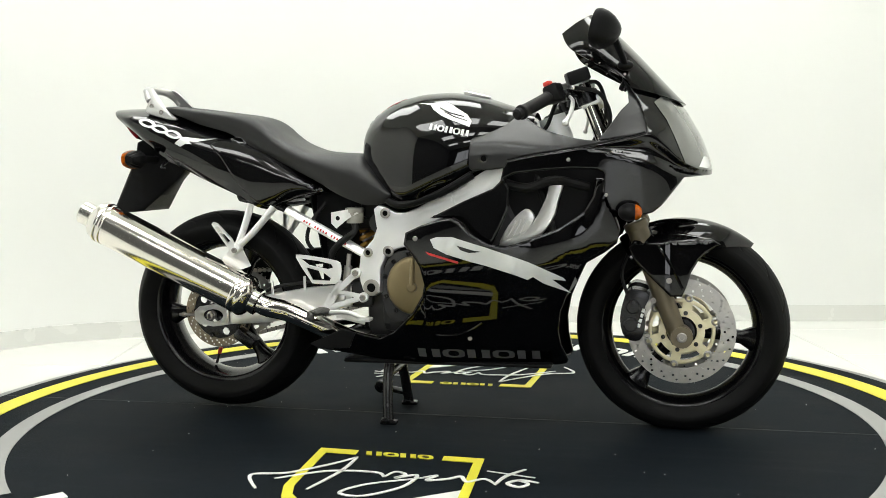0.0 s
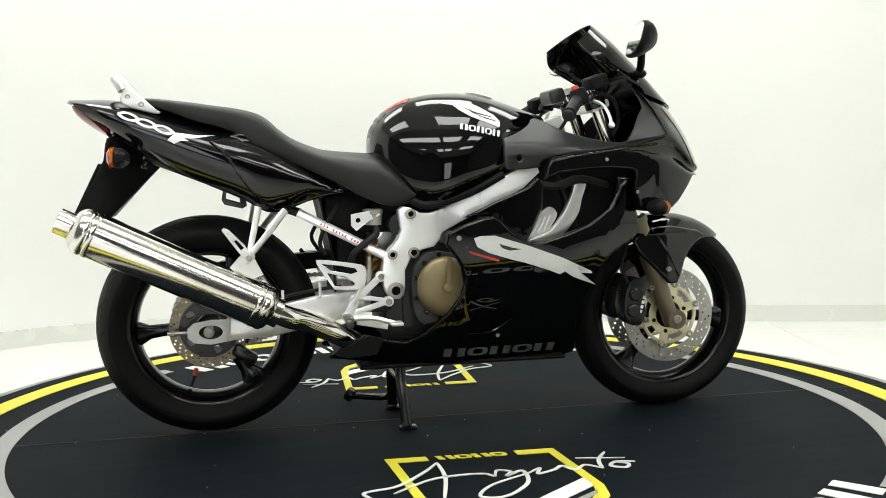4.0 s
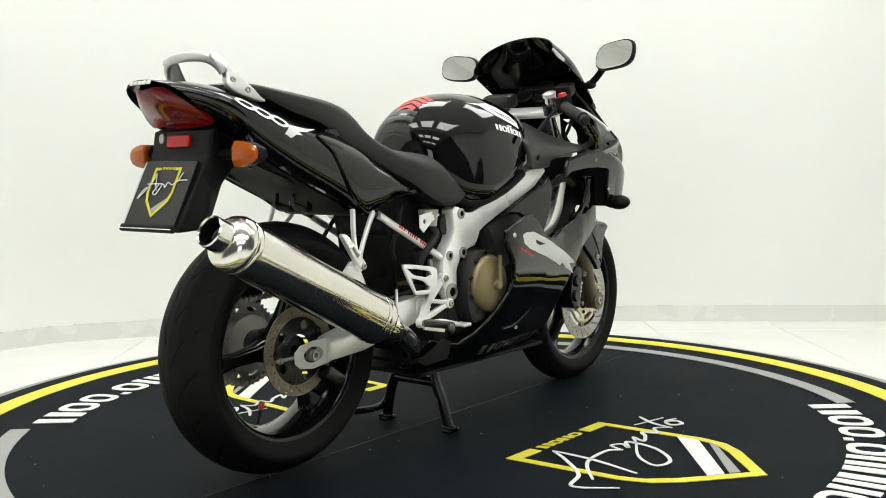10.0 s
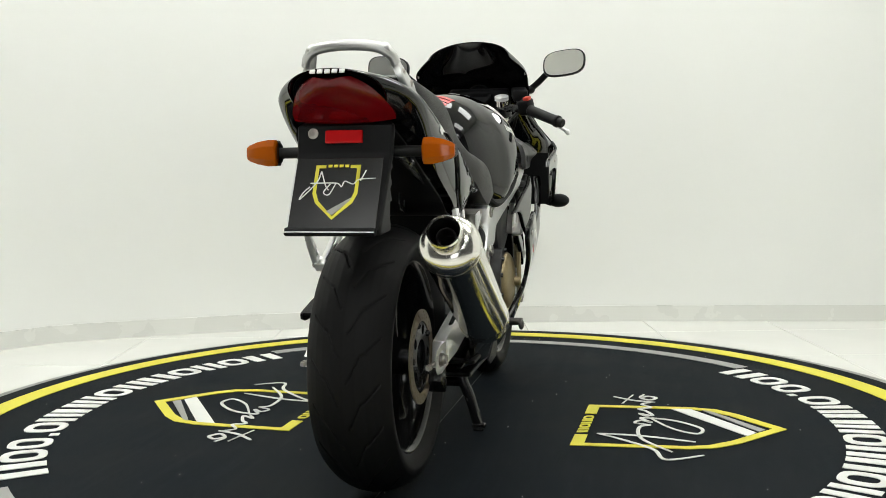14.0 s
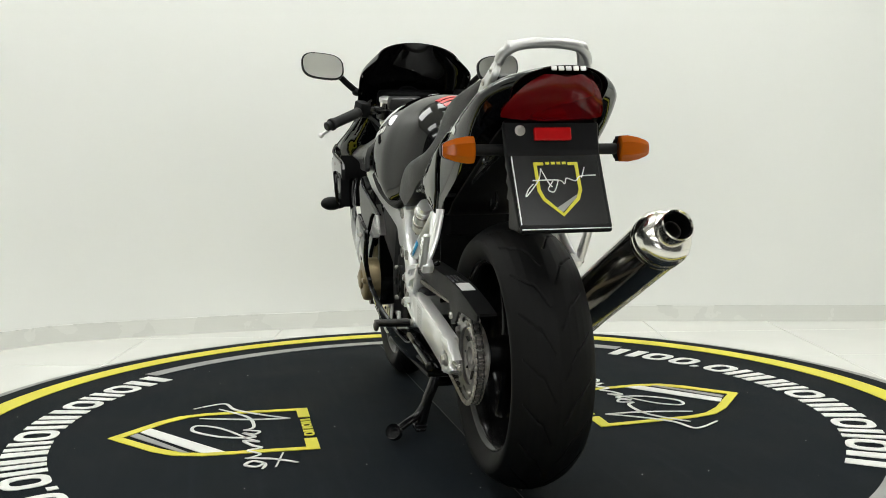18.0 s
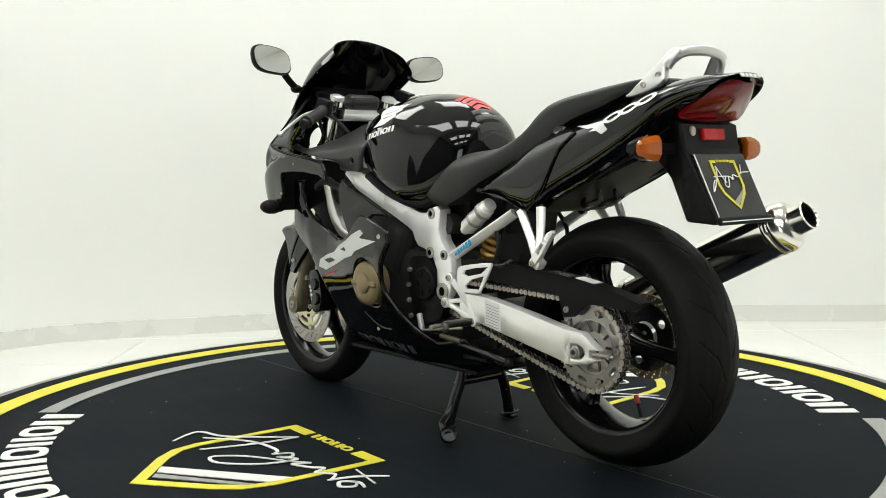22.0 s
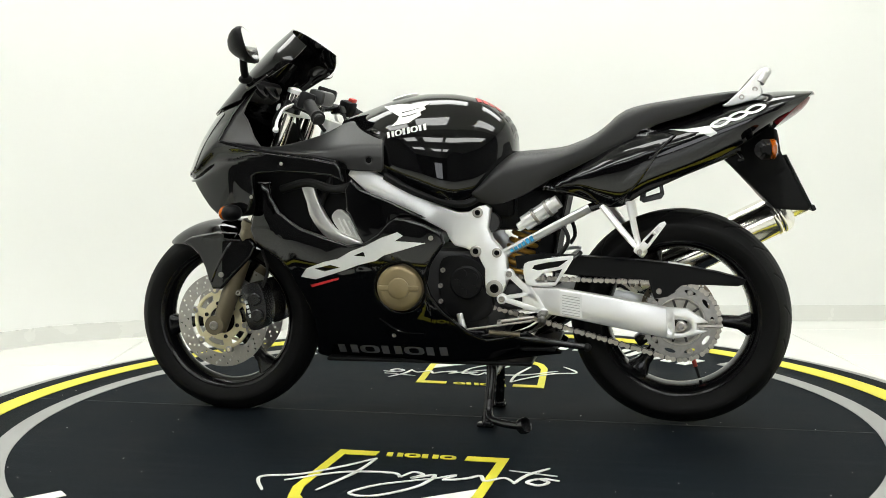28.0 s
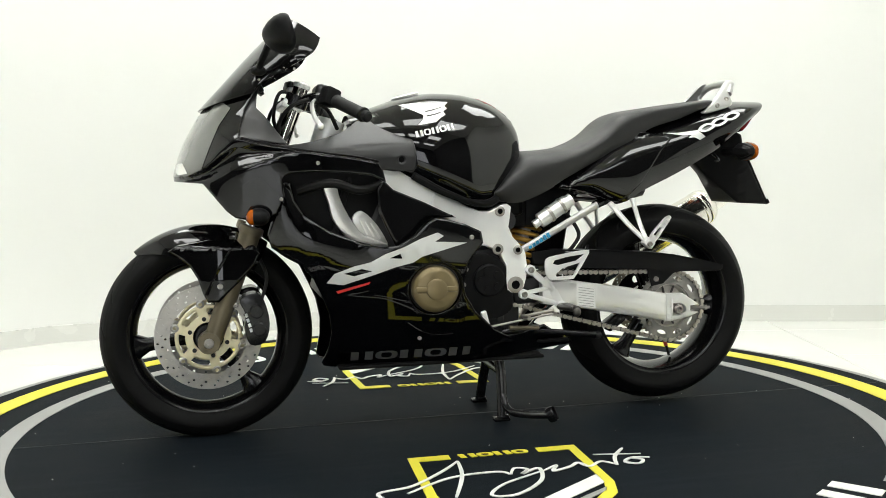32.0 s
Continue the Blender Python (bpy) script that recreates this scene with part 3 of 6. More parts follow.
def treaded_tyre(profile, count, half, deep=0.003):
    """A tyre turned from its profile, with slanting grooves sunk into the tread."""
    n = 900
    pts = []
    m = len(profile)
    for i in range(m):
        (r0, y0), (r1, y1) = profile[i], profile[(i + 1) % m]
        k = 11 if max(abs(y0), abs(y1)) < half * 1.02 and min(r0, r1) > 0.258 else 1
        pts += [(r0 + (r1 - r0) * j / k, y0 + (y1 - y0) * j / k) for j in range(k)]
    P = np.array(pts)
    ang = np.arange(n) * 2 * np.pi / n
    A, Y = np.meshgrid(ang, P[:, 1])
    R = np.repeat(P[:, :1], n, axis=1)
    q = np.abs(Y) / half
    bend = np.interp(q, (0.0, 0.15, 0.45, 0.55, 1.0), (0.0, 0.05, 0.62, 0.66, 1.15)) * 0.9
    ph = (A * count / (2 * np.pi) + bend + np.where(Y > 0, 0.5, 0.0)) % 1.0
    cut = np.clip(1.6 - np.abs(ph - 0.5) / 0.026, 0, 1) * ((q > 0.10) & (q < 0.93) & (R > 0.256))
    R = R - deep * cut
    co = np.stack([R * np.cos(A), Y, R * np.sin(A)], -1).reshape(-1, 3)
    k = len(pts)
    faces = []
    for i in range(k):
        i2 = (i + 1) % k
        for j in range(n):
            j2 = (j + 1) % n
            faces.append((i * n + j, i * n + j2, i2 * n + j2, i2 * n + j))
    me = bpy.data.meshes.new("tmp")
    me.from_pydata(co.tolist(), [], faces)
    bm = bmesh.new()
    bm.from_mesh(me)
    bpy.data.meshes.remove(me)
    return bm


def build_wheel(bike, c, tyre_pts, rim_half, bead, spokes, mat, front):
    cx, cz = c
    o = (0, 0, 0)
    h = rim_half
    rim = [lathe([(bead + 0.009, -h), (bead + 0.009, -h + 0.005), (bead - 0.002, -h + 0.012), (bead - 0.006, -h * 0.45), (bead - 0.016, -h * 0.3), (bead - 0.016, h * 0.3), (bead - 0.006, h * 0.45), (bead - 0.002, h - 0.012),
                  (bead + 0.009, h - 0.005), (bead + 0.009, h), (bead + 0.001, h), (bead - 0.008, h - 0.006), (bead - 0.013, h - 0.014), (bead - 0.022, h * 0.35), (bead - 0.026, 0), (bead - 0.022, -h * 0.35), (bead - 0.013, -h + 0.014), (bead - 0.008, -h + 0.006), (bead + 0.001, -h)], o, (0, 1, 0), 72, True)]
    rim.append(lathe([(0.012, -0.075), (0.036, -0.075), (0.04, -0.05), (0.045, -0.03), (0.045, 0.03), (0.04, 0.05), (0.036, 0.075), (0.012, 0.075)], o, (0, 1, 0), 32, True))
    arms = []
    for a in spokes:
        ca, sa = math.cos(radians(a)), math.sin(radians(a))
        rings = []
        for r, w, d in ((0.03, 0.030, 0.034), (0.07, 0.020, 0.026), (0.12, 0.017, 0.020), (bead - 0.055, 0.020, 0.019), (bead - 0.028, 0.034, 0.024), (bead - 0.014, 0.055, 0.028)):
            ring = []
            for k in range(14):
                t = 2 * math.pi * k / 14
                u = w * (abs(math.cos(t)) ** 0.7) * (1 if math.cos(t) > 0 else -1)
                v = d * (abs(math.sin(t)) ** 0.7) * (1 if math.sin(t) > 0 else -1)
                ring.append(Vector((r * ca - u * sa, v, r * sa + u * ca)))
            rings.append(ring)
        arms.append(loft(rings))
    hub = rim.pop()
    wheel = part("wheel", merge(*rim), rim_paint, bike, "black painted three-spoke alloy wheel")
    wheel.location = (cx, 0, cz)
    part("wheel_hub", hub, rim_paint, wheel)
    for arm in arms:
        part("spoke", arm, rim_paint, wheel)
    part("tyre", treaded_tyre(tyre_pts, *mat), tyre_rubber, wheel, "worn black road tyre with cut grooves", 50)
    va = radians(252 if not front else 160)
    vx, vz = math.cos(va), math.sin(va)
    rr = bead - 0.03
    if not front:
        part("valve", tube([(vx * rr, 0.0, vz * rr), (vx * (rr - 0.035), 0.0, vz * (rr - 0.035))], 0.0045), rubber, wheel)
        part("valve_cap", tube([(vx * (rr - 0.034), 0.0, vz * (rr - 0.034)), (vx * (rr - 0.055), 0.0, vz * (rr - 0.055))], 0.0065), red_plastic, wheel, "red valve cap")
    return wheel


def ring_plate(r0, r1, y0, y1, holes=(), n=72, bevel=0.0006):
    return slab(circle(0, 0, r1, n), y0, y1, [circle(0, 0, r0, max(24, n // 2))] + list(holes), bevel)


def drilled_disc(r0, r1, y0, y1, rows, count, hole):
    holes = []
    for k in range(count):
        for i, r in enumerate(rows):
            a = 2 * math.pi * (k + 0.33 * i) / count
            holes.append(circle(r * math.cos(a), r * math.sin(a), hole, 8))
    return ring_plate(r0, r1, y0, y1, holes, bevel=0)


def tyre_profile(R, half, crown, flange, bead_half):
    """A rounded tread of radius crown, sidewalls drawn in to the rim flange, and the inside."""
    side = []
    for f in (0.0, 0.28, 0.5, 0.68, 0.82, 0.92, 0.98, 1.0):
        y = half * f
        side.append((R - crown * (1 - math.sqrt(max(0.0, 1 - (y / crown) ** 2))), y))
    e = side[-1][0]
    side += [(e * 0.6 + flange * 0.4, half - 0.001), (flange + 0.004, bead_half + 0.006), (flange - 0.006, bead_half)]
    return [(r, -y) for r, y in side[::-1][:-1]] + side + [(flange - 0.016, bead_half - 0.012), (flange - 0.016, 0.012 - bead_half)]


def build_wheels(bike):
    rear = build_wheel(bike, RA, tyre_profile(0.311, 0.091, 0.118, 0.229, 0.072), 0.072, 0.221, (186, 66, -54), (19, 0.080), False)
    front = build_wheel(bike, FA, tyre_profile(0.298, 0.0595, 0.066, 0.229, 0.046), 0.046, 0.221, (-8, 112, 232), (17, 0.052), True)
    for s in (1, -1):
        y = 0.068 * s
        part("brake_disc", drilled_disc(0.106, 0.148, y - 0.0022, y + 0.0022, (0.117, 0.128, 0.139), 24, 0.0036), disc_steel, front, "drilled steel brake disc")
        windows = []
        for k in range(6):
            mid = 2 * math.pi * (k + 0.8) / 6
            span = [-0.36 + 0.09 * j for j in range(9)]
            windows.append([(0.064 * math.cos(mid + 0.86 * t), 0.064 * math.sin(mid + 0.86 * t)) for t in span] + [(0.0815 * math.cos(mid + t), 0.0815 * math.sin(mid + t)) for t in span[::-1]])
        carrier = part("disc_carrier", ring_plate(0.042, 0.0925, y - 0.0035, y + 0.0035, windows, n=72, bevel=0.001), gold, front, "pale gold disc carrier with curved windows")
        for k in range(6):
            a = 2 * math.pi * (k + 0.3) / 6
            part("carrier_tab", tube([(0.088 * math.cos(a), y, 0.088 * math.sin(a)), (0.103 * math.cos(a), y, 0.103 * math.sin(a))], 0.010, 8, flat=0.4), gold, carrier)
            part("rivet", lathe([(0.0115, -0.006), (0.0115, 0.006), (0.0090, 0.0075), (0.0055, 0.0075), (0.0055, 0.0)], (0.096 * math.cos(a), y, 0.096 * math.sin(a)), (0, s, 0), 16), disc_steel, front)
            part("bolt", bolt(0.053 * math.cos(a), y + 0.0035 * s, 0.053 * math.sin(a), 0.0062, 0.005, s), black_metal, front)
        part("hub_flange", lathe([(0.0, 0.03), (0.052, 0.03), (0.050, 0.060), (0.036, 0.064), (0.030, 0.074), (0.0, 0.074)], (0, 0, 0), (0, s, 0), 32), rim_paint, front)
        part("axle_nut", lathe([(0.022, 0.07), (0.022, 0.110), (0.014, 0.112), (0.009, 0.112), (0.008, 0.105), (0, 0.105)], (0, 0, 0), (0, s, 0), 20), steel, front)
    part("brake_disc", drilled_disc(0.083, 0.110, -0.092, -0.088, (0.090, 0.097, 0.104), 26, 0.003), dull_disc, rear, "drilled rear brake disc")
    part("disc_carrier", ring_plate(0.04, 0.088, -0.09, -0.084, [circle(0.064 * math.cos(k * 1.2566), 0.064 * math.sin(k * 1.2566), 0.012, 12) for k in range(5)]), black_metal, rear)
    for k in range(5):
        part("bolt", bolt(0.078 * math.cos(k * 1.2566 + 0.6), -0.09, 0.078 * math.sin(k * 1.2566 + 0.6), 0.007, 0.005, -1), black_metal, rear)
    # chainwheel on the left
    teeth = []
    for k in range(45):
        for d, r in ((0.0, 0.104), (0.3, 0.104), (0.45, 0.111), (0.6, 0.111), (0.8, 0.104)):
            a = 2 * math.pi * (k + d) / 45
            teeth.append((r * math.cos(a), r * math.sin(a)))
    slots = []
    for k in range(10):
        a = 2 * math.pi * k / 10
        c, s_ = math.cos(a), math.sin(a)
        slots.append([(0.086 * c - 0.016 * math.cos(t) * s_ + 0.006 * math.sin(t) * c, 0.086 * s_ + 0.016 * math.cos(t) * c + 0.006 * math.sin(t) * s_) for t in (2 * math.pi * j / 14 for j in range(14))])
    part("sprocket", slab(teeth, 0.112, 0.119, [circle(0, 0, 0.068, 36)] + slots, 0.0), sprocket_steel, rear, "worn dark steel chainwheel with slots")
    hub = part("hub", lathe([(0.03, 0.07), (0.072, 0.085), (0.072, 0.111), (0.064, 0.111), (0.058, 0.098), (0.036, 0.098), (0.034, 0.112), (0.022, 0.112), (0.02, 0.1)], (0, 0, 0), (0, 1, 0), 40, True), hub_metal, rear, "cast sprocket hub")
    for k in range(10):
        a = 2 * math.pi * k / 10
        part("hub_rib", tube([(0.034 * math.cos(a), 0.101, 0.034 * math.sin(a)), (0.066 * math.cos(a), 0.106, 0.066 * math.sin(a))], 0.0035, 6), dark_steel, hub)
    for k in range(5):
        a = 2 * math.pi * (k + 0.5) / 5
        part("bolt", bolt(0.086 * math.cos(a), 0.119, 0.086 * math.sin(a), 0.009, 0.008, 1), steel, rear)
    return rear, front


def build_chain(bike):
    (x1, z1), r1 = RA, 0.107
    (x0, z0), r0 = (-0.135, 0.405), 0.040
    d = math.hypot(x1 - x0, z1 - z0)
    base = math.atan2(z1 - z0, x1 - x0)
    off = math.acos((r0 - r1) / d)
    A = lambda c, r, a: (c[0] + r * math.cos(a), c[1] + r * math.sin(a))
    up, dn = base - off, base + off
    pts = []
    for k in range(13):
        a = dn + (2 * math.pi - 2 * off) * k / 12
        pts.append(A((x0, z0), r0, a))
    a1 = up + 2 * math.pi
    for k in range(41):
        a = a1 + (2 * off) * k / 40
        pts.append(A((x1, z1), r1, a))
    pts.append(pts[0])
    # even steps along the loop
    L = [0.0]
    for p, q in zip(pts, pts[1:]):
        L.append(L[-1] + math.hypot(q[0] - p[0], q[1] - p[1]))
    n = 2 * int(L[-1] / 0.016 / 2)

    def at(s):
        s %= L[-1]
        i = max(k for k in range(len(L) - 1) if L[k] <= s)
        f = (s - L[i]) / max(1e-9, L[i + 1] - L[i])
        sag = 0.0
        return Vector((pts[i][0] + (pts[i + 1][0] - pts[i][0]) * f, 0.1155, pts[i][1] + (pts[i + 1][1] - pts[i][1]) * f + sag))
    def plate_mesh(name, length, y_list, r, mat):
        verts, faces = [], []
        for y in y_list:
            ring = []
            for e in (1, -1):
                for t in range(9):
                    a = radians(-148 + 37 * t) + (0 if e > 0 else math.pi)
                    ring.append((e * length / 2 + r * math.cos(a), r * math.sin(a)))
            b = len(verts)
            for dy in (-0.0012, 0.0012):
                verts += [(u, y + dy, v) for u, v in ring]
            m = len(ring)
            faces.append(tuple(range(b + m - 1, b - 1, -1)))
            faces.append(tuple(range(b + m, b + 2 * m)))
            faces += [(b + t, b + (t + 1) % m, b + m + (t + 1) % m, b + m + t) for t in range(m)]
        for e in (-1, 1):
            b = len(verts)
            for y in (min(y_list) - 0.003, max(y_list) + 0.003):
                verts += [(e * length / 2 + 0.0035 * math.cos(math.pi * t / 4), y, 0.0035 * math.sin(math.pi * t / 4)) for t in range(8)]
            faces.append(tuple(range(b + 7, b - 1, -1)))
            faces.append(tuple(range(b + 8, b + 16)))
            faces += [(b + t, b + (t + 1) % 8, b + 8 + (t + 1) % 8, b + 8 + t) for t in range(8)]
        me = bpy.data.meshes.new(name)
        me.from_pydata(verts, [], faces)
        me.materials.append(mat)
        return me
    step = L[-1] / n
    outer = plate_mesh("outer_link", step, (-0.0105, 0.0105), 0.0070, link_steel)
    inner = plate_mesh("inner_link", step, (-0.0072, 0.0072), 0.0066, dark_steel)
    root = new("chain")
    root.parent = bike
    root["label"] = "greasy steel drive chain"
    for k in range(n):
        p, q = at(L[-1] * k / n), at(L[-1] * (k + 1) / n)
        c = (p + q) / 2
        ob = new("outer_link" if k % 2 else "inner_link", outer if k % 2 else inner)
        ob.matrix_basis = pose(c.x, c.y, c.z, 0, -math.degrees(math.atan2(q.z - p.z, q.x - p.x)), 0)
        ob.parent = root


def build_frame(bike):
    spar = [(0.235, 0.742), (0.225, 0.765), (0.198, 0.768), (0.141, 0.735), (0.05, 0.69), (-0.038, 0.645), (-0.075, 0.632), (-0.103, 0.632), (-0.135, 0.648), (-0.155, 0.652), (-0.168, 0.642), (-0.164, 0.61), (-0.160, 0.585), (-0.172, 0.555), (-0.195, 0.53), (-0.211, 0.508), (-0.217, 0.463), (-0.213, 0.43),
            (-0.205, 0.405), (-0.188, 0.390), (-0.165, 0.390), (-0.153, 0.40), (-0.150, 0.43), (-0.150, 0.47), (-0.129, 0.511), (-0.095, 0.528), (-0.064, 0.535), (-0.048, 0.555), (-0.039, 0.575), (0.027, 0.612), (0.12, 0.660), (0.189, 0.697)]
    for s in (1, -1):
        sp = slab(spar, 0.115, 0.158, bevel=0.009)
        for cut in (-0.06, -0.02, 0.02):
            bmesh.ops.bisect_plane(sp, geom=list(sp.verts) + list(sp.edges) + list(sp.faces), dist=1e-6, plane_co=(cut, 0, 0), plane_no=(1, 0, 0))
        for v in sp.verts:
            v.co.y = s * (v.co.y + 0.19 * max(0.0, v.co.x + 0.02))
        part("frame_spar", sp, silver, bike, "silver painted twin-spar frame side", 30)
        part("weld_seam", tube([(0.062, s * (0.16 + 0.19 * 0.08), 0.695), (0.078, s * (0.16 + 0.19 * 0.095), 0.640)], 0.0022, 6), silver, bike)
        for (x, z, r) in ((-0.132, 0.630, 0.013), (-0.186, 0.516, 0.012), (-0.125, 0.520, 0.014), (-0.178, 0.414, 0.021)):
            fb = part("frame_bolt", lathe([(r * 0.62, 0), (r * 1.15, 0.0), (r * 1.15, 0.004), (r * 0.95, 0.0055), (r * 0.62, 0.0055)], (x, 0.158 * s, z), (0, s, 0), 24, True), steel, bike)
            # socket coloured near-black for the shade inside it
            part("bolt_socket", lathe([(r * 0.64, 0), (r * 0.64, 0.003), (r * 0.4, 0.0032), (r * 0.34, 0.001), (0, 0.001)], (x, 0.158 * s, z), (0, s, 0), 18), hole_shade, fb)
        part("subframe_rail", tube([(-0.195, 0.142 * s, 0.508), (-0.445, 0.132 * s, 0.640)], 0.015, 10, flat=0.55), alu, bike, "flat silver subframe rail")
        d = Vector((-0.25, 0, 0.132)).normalized()
        nrm = Vector((0.132, 0, 0.25)).normalized()
        cx, cz = (-0.32, 0.574) if s < 0 else (-0.255, 0.54)
        n = 16 if s < 0 else 6
        for k in range(n):
            if s < 0 and k in (6, 12):
                continue
            u = (k - (n - 1) / 2) * (0.0095 if s < 0 else 0.013)
            c = Vector((cx, 0, cz)) + d * u
            wdt, hgt = (0.0020, 0.0034) if s < 0 else (0.0048, 0.0075)
            q = [c + d * a * wdt + nrm * b * hgt for a, b in ((-1, -1), (1, -1), (1, 1), (-1, 1))]
            y = (0.1515 if s < 0 else 0.1495) * s
            part("sticker_bar", slab([(v.x, v.z) for v in q], y - 0.0012, y + 0.0012, bevel=0), red_print if s < 0 else blue_print, bike)
        part("tail_rail", tube([(-0.44, 0.12 * s, 0.638), (-0.6, 0.11 * s, 0.70), (-0.85, 0.08 * s, 0.80)], 0.013, 10), black_metal, bike)
    part("headstock", tube([(0.40, 0, 0.70), (0.33, 0, 0.90)], 0.04, 16), silver, bike)
    part("cross_member", tube([(-0.16, -0.13, 0.60), (-0.16, 0.13, 0.60)], 0.03, 14), engine_grey, bike)


def build_engine(bike):
    block = merge(box((0.02, 0, 0.40), (0.36, 0.27, 0.25), 0.03), box((0.14, 0, 0.56), (0.26, 0.30, 0.17), 0.025, (0, -25, 0)), box((-0.1, 0, 0.34), (0.22, 0.24, 0.16), 0.03), box((0.02, 0, 0.27), (0.42, 0.2, 0.1), 0.02))
    part("engine_block", block, engine_grey, bike, "dark cast engine block")
    part("radiator", merge(box((0.345, 0, 0.51), (0.03, 0.30, 0.24), 0.006, (0, -15, 0))), matte, bike, "dark radiator core")
    # block added to keep the view into the fairing dark
    part("engine_backing", merge(box((0.33, 0, 0.65), (0.30, 0.29, 0.22), 0.02), box((0.20, 0, 0.70), (0.2, 0.27, 0.12), 0.02)), matte, bike, "dark block added to fill the fairing's inside")
    for s in (1, -1):
        # dark sheet added behind the vent to close the view through it
        part("vent_backing", slab([(0.24, 0.56), (0.30, 0.54), (0.42, 0.56), (0.50, 0.62), (0.545, 0.66), (0.56, 0.72), (0.545, 0.79), (0.40, 0.785), (0.26, 0.76)], min(0.148 * s, 0.153 * s), max(0.148 * s, 0.153 * s), bevel=0), matte, bike, "dark sheet added behind the vent to close the view through")
        part("nose_duct", box((0.548, 0.19 * s, 0.715), (0.012, 0.115, 0.18), 0.003), matte, bike, "dark duct wall inside the nose")
    part("airbox", merge(box((-0.06, 0, 0.665), (0.34, 0.2, 0.11), 0.02), box((-0.215, 0, 0.63), (0.13, 0.17, 0.11), 0.02)), matte, bike, "black airbox under the tank")
    # clutch cover, right
    out = circle(-0.043, 0.425, 0.080, 40, 0.084)
    dome = lambda x, z: 0.186 + 0.028 * max(0.0, 1 - ((x + 0.043) / 0.084) ** 2 - ((z - 0.425) / 0.088) ** 2) ** 0.5
    cover = part("clutch_cover", skin(out, dome, -1, 0.04, 0.012, 0.012), bronze, bike, "bronze painted clutch cover", 60)
    part("cover_lever", merge(tube([(-0.036, -0.224, 0.508), (-0.04, -0.226, 0.43)], 0.007, 10), lathe([(0.014, 0.19), (0.014, 0.228), (0.01, 0.231), (0.004, 0.231)], (-0.041, 0, 0.424), (0, -1, 0), 18)), bronze, cover)
    for a in (100, 132, 164, 200, 232, 262):
        part("bolt", bolt(-0.043 + 0.088 * math.cos(radians(a)), -0.182, 0.425 + 0.092 * math.sin(radians(a)), 0.0065, 0.010, -1), black_metal, cover)
    part("side_casing", slab(rounded([(-0.02, 0.515), (-0.09, 0.520), (-0.128, 0.48), (-0.137, 0.42), (-0.132, 0.36), (-0.11, 0.32), (-0.07, 0.325), (-0.02, 0.335), (0.02, 0.40), (0.015, 0.48)]), -0.186, -0.12, bevel=0.008), engine_grey, bike, "dark cast engine side case")
    # alternator cover, left, through the fairing
    alt = part("alternator_cover", lathe([(0.064, 0.20), (0.066, 0.236), (0.063, 0.244), (0.05, 0.249), (0.0, 0.251)], (0.080, 0, 0.422), (0, 1, 0), 40), bronze, bike, "round bronze alternator cover", 50)
    part("cover_rib", merge(lathe([(0.03, 0.245), (0.03, 0.254), (0.024, 0.257), (0.0, 0.257)], (0.080, 0, 0.422), (0, 1, 0), 28), box((0.080, 0.249, 0.422), (0.12, 0.01, 0.016), 0.004)), bronze, alt)
    sc = part("sprocket_cover", slab(rounded([(-0.03, 0.50), (-0.10, 0.505), (-0.15, 0.47), (-0.17, 0.40), (-0.165, 0.34), (-0.11, 0.315), (-0.05, 0.33), (-0.02, 0.39), (-0.015, 0.45)]), 0.10, 0.155, bevel=0.01), matte, bike, "black sprocket cover")
    part("cover_disc", merge(lathe([(0.048, 0.15), (0.048, 0.163), (0.043, 0.168), (0.0, 0.168)], (-0.098, 0, 0.43), (0, 1, 0), 32), *[lathe([(0.011, 0.165), (0.011, 0.172), (0, 0.172)], (-0.098 + 0.028 * math.cos(k * 1.2566), 0, 0.43 + 0.028 * math.sin(k * 1.2566)), (0, 1, 0), 14) for k in range(5)]), matte, sc)
    for k in range(4):
        part("bolt", bolt(-0.03 + 0.01 * math.sin(k), 0.155, 0.33 + 0.045 * k, 0.007, 0.01, 1), steel, sc)
    # silver coolant pipes behind the fairing opening
    for s in (1, -1):
        duct = rounded([(0.385, 0.725), (0.367, 0.661), (0.360, 0.627), (0.337, 0.589), (0.302, 0.555), (0.262, 0.538), (0.215, 0.538), (0.206, 0.549), (0.269, 0.574), (0.300, 0.608), (0.322, 0.646), (0.338, 0.684), (0.350, 0.725)], 2)
        part("duct", slab(duct, min(0.168 * s, 0.192 * s), max(0.168 * s, 0.192 * s), bevel=0.009), duct_metal, bike, "curved silver duct behind the fairing opening")
        part("coil_cover", slab(rounded([(0.274, 0.641), (0.299, 0.622), (0.285, 0.590), (0.250, 0.552), (0.205, 0.545), (0.206, 0.560), (0.235, 0.607)]), min(0.150 * s, 0.168 * s), max(0.150 * s, 0.168 * s), bevel=0.006), duct_metal, bike, "ribbed pale metal housing")
        for k in range(3):
            part("rib", tube([(0.222 + 0.018 * k, 0.169 * s, 0.562 + 0.006 * k), (0.248 + 0.015 * k, 0.169 * s, 0.608 + 0.004 * k)], 0.003, 6), alu, bike)
        part("hose", tube([(0.20, 0.17 * s, 0.72), (0.28, 0.19 * s, 0.70), (0.36, 0.19 * s, 0.72), (0.45, 0.17 * s, 0.70)], 0.013, 10), rubber, bike)
        part("hose", tube([(0.30, 0.14 * s, 0.74), (0.33, 0.17 * s, 0.66), (0.35, 0.17 * s, 0.58)], 0.011, 10), rubber, bike)


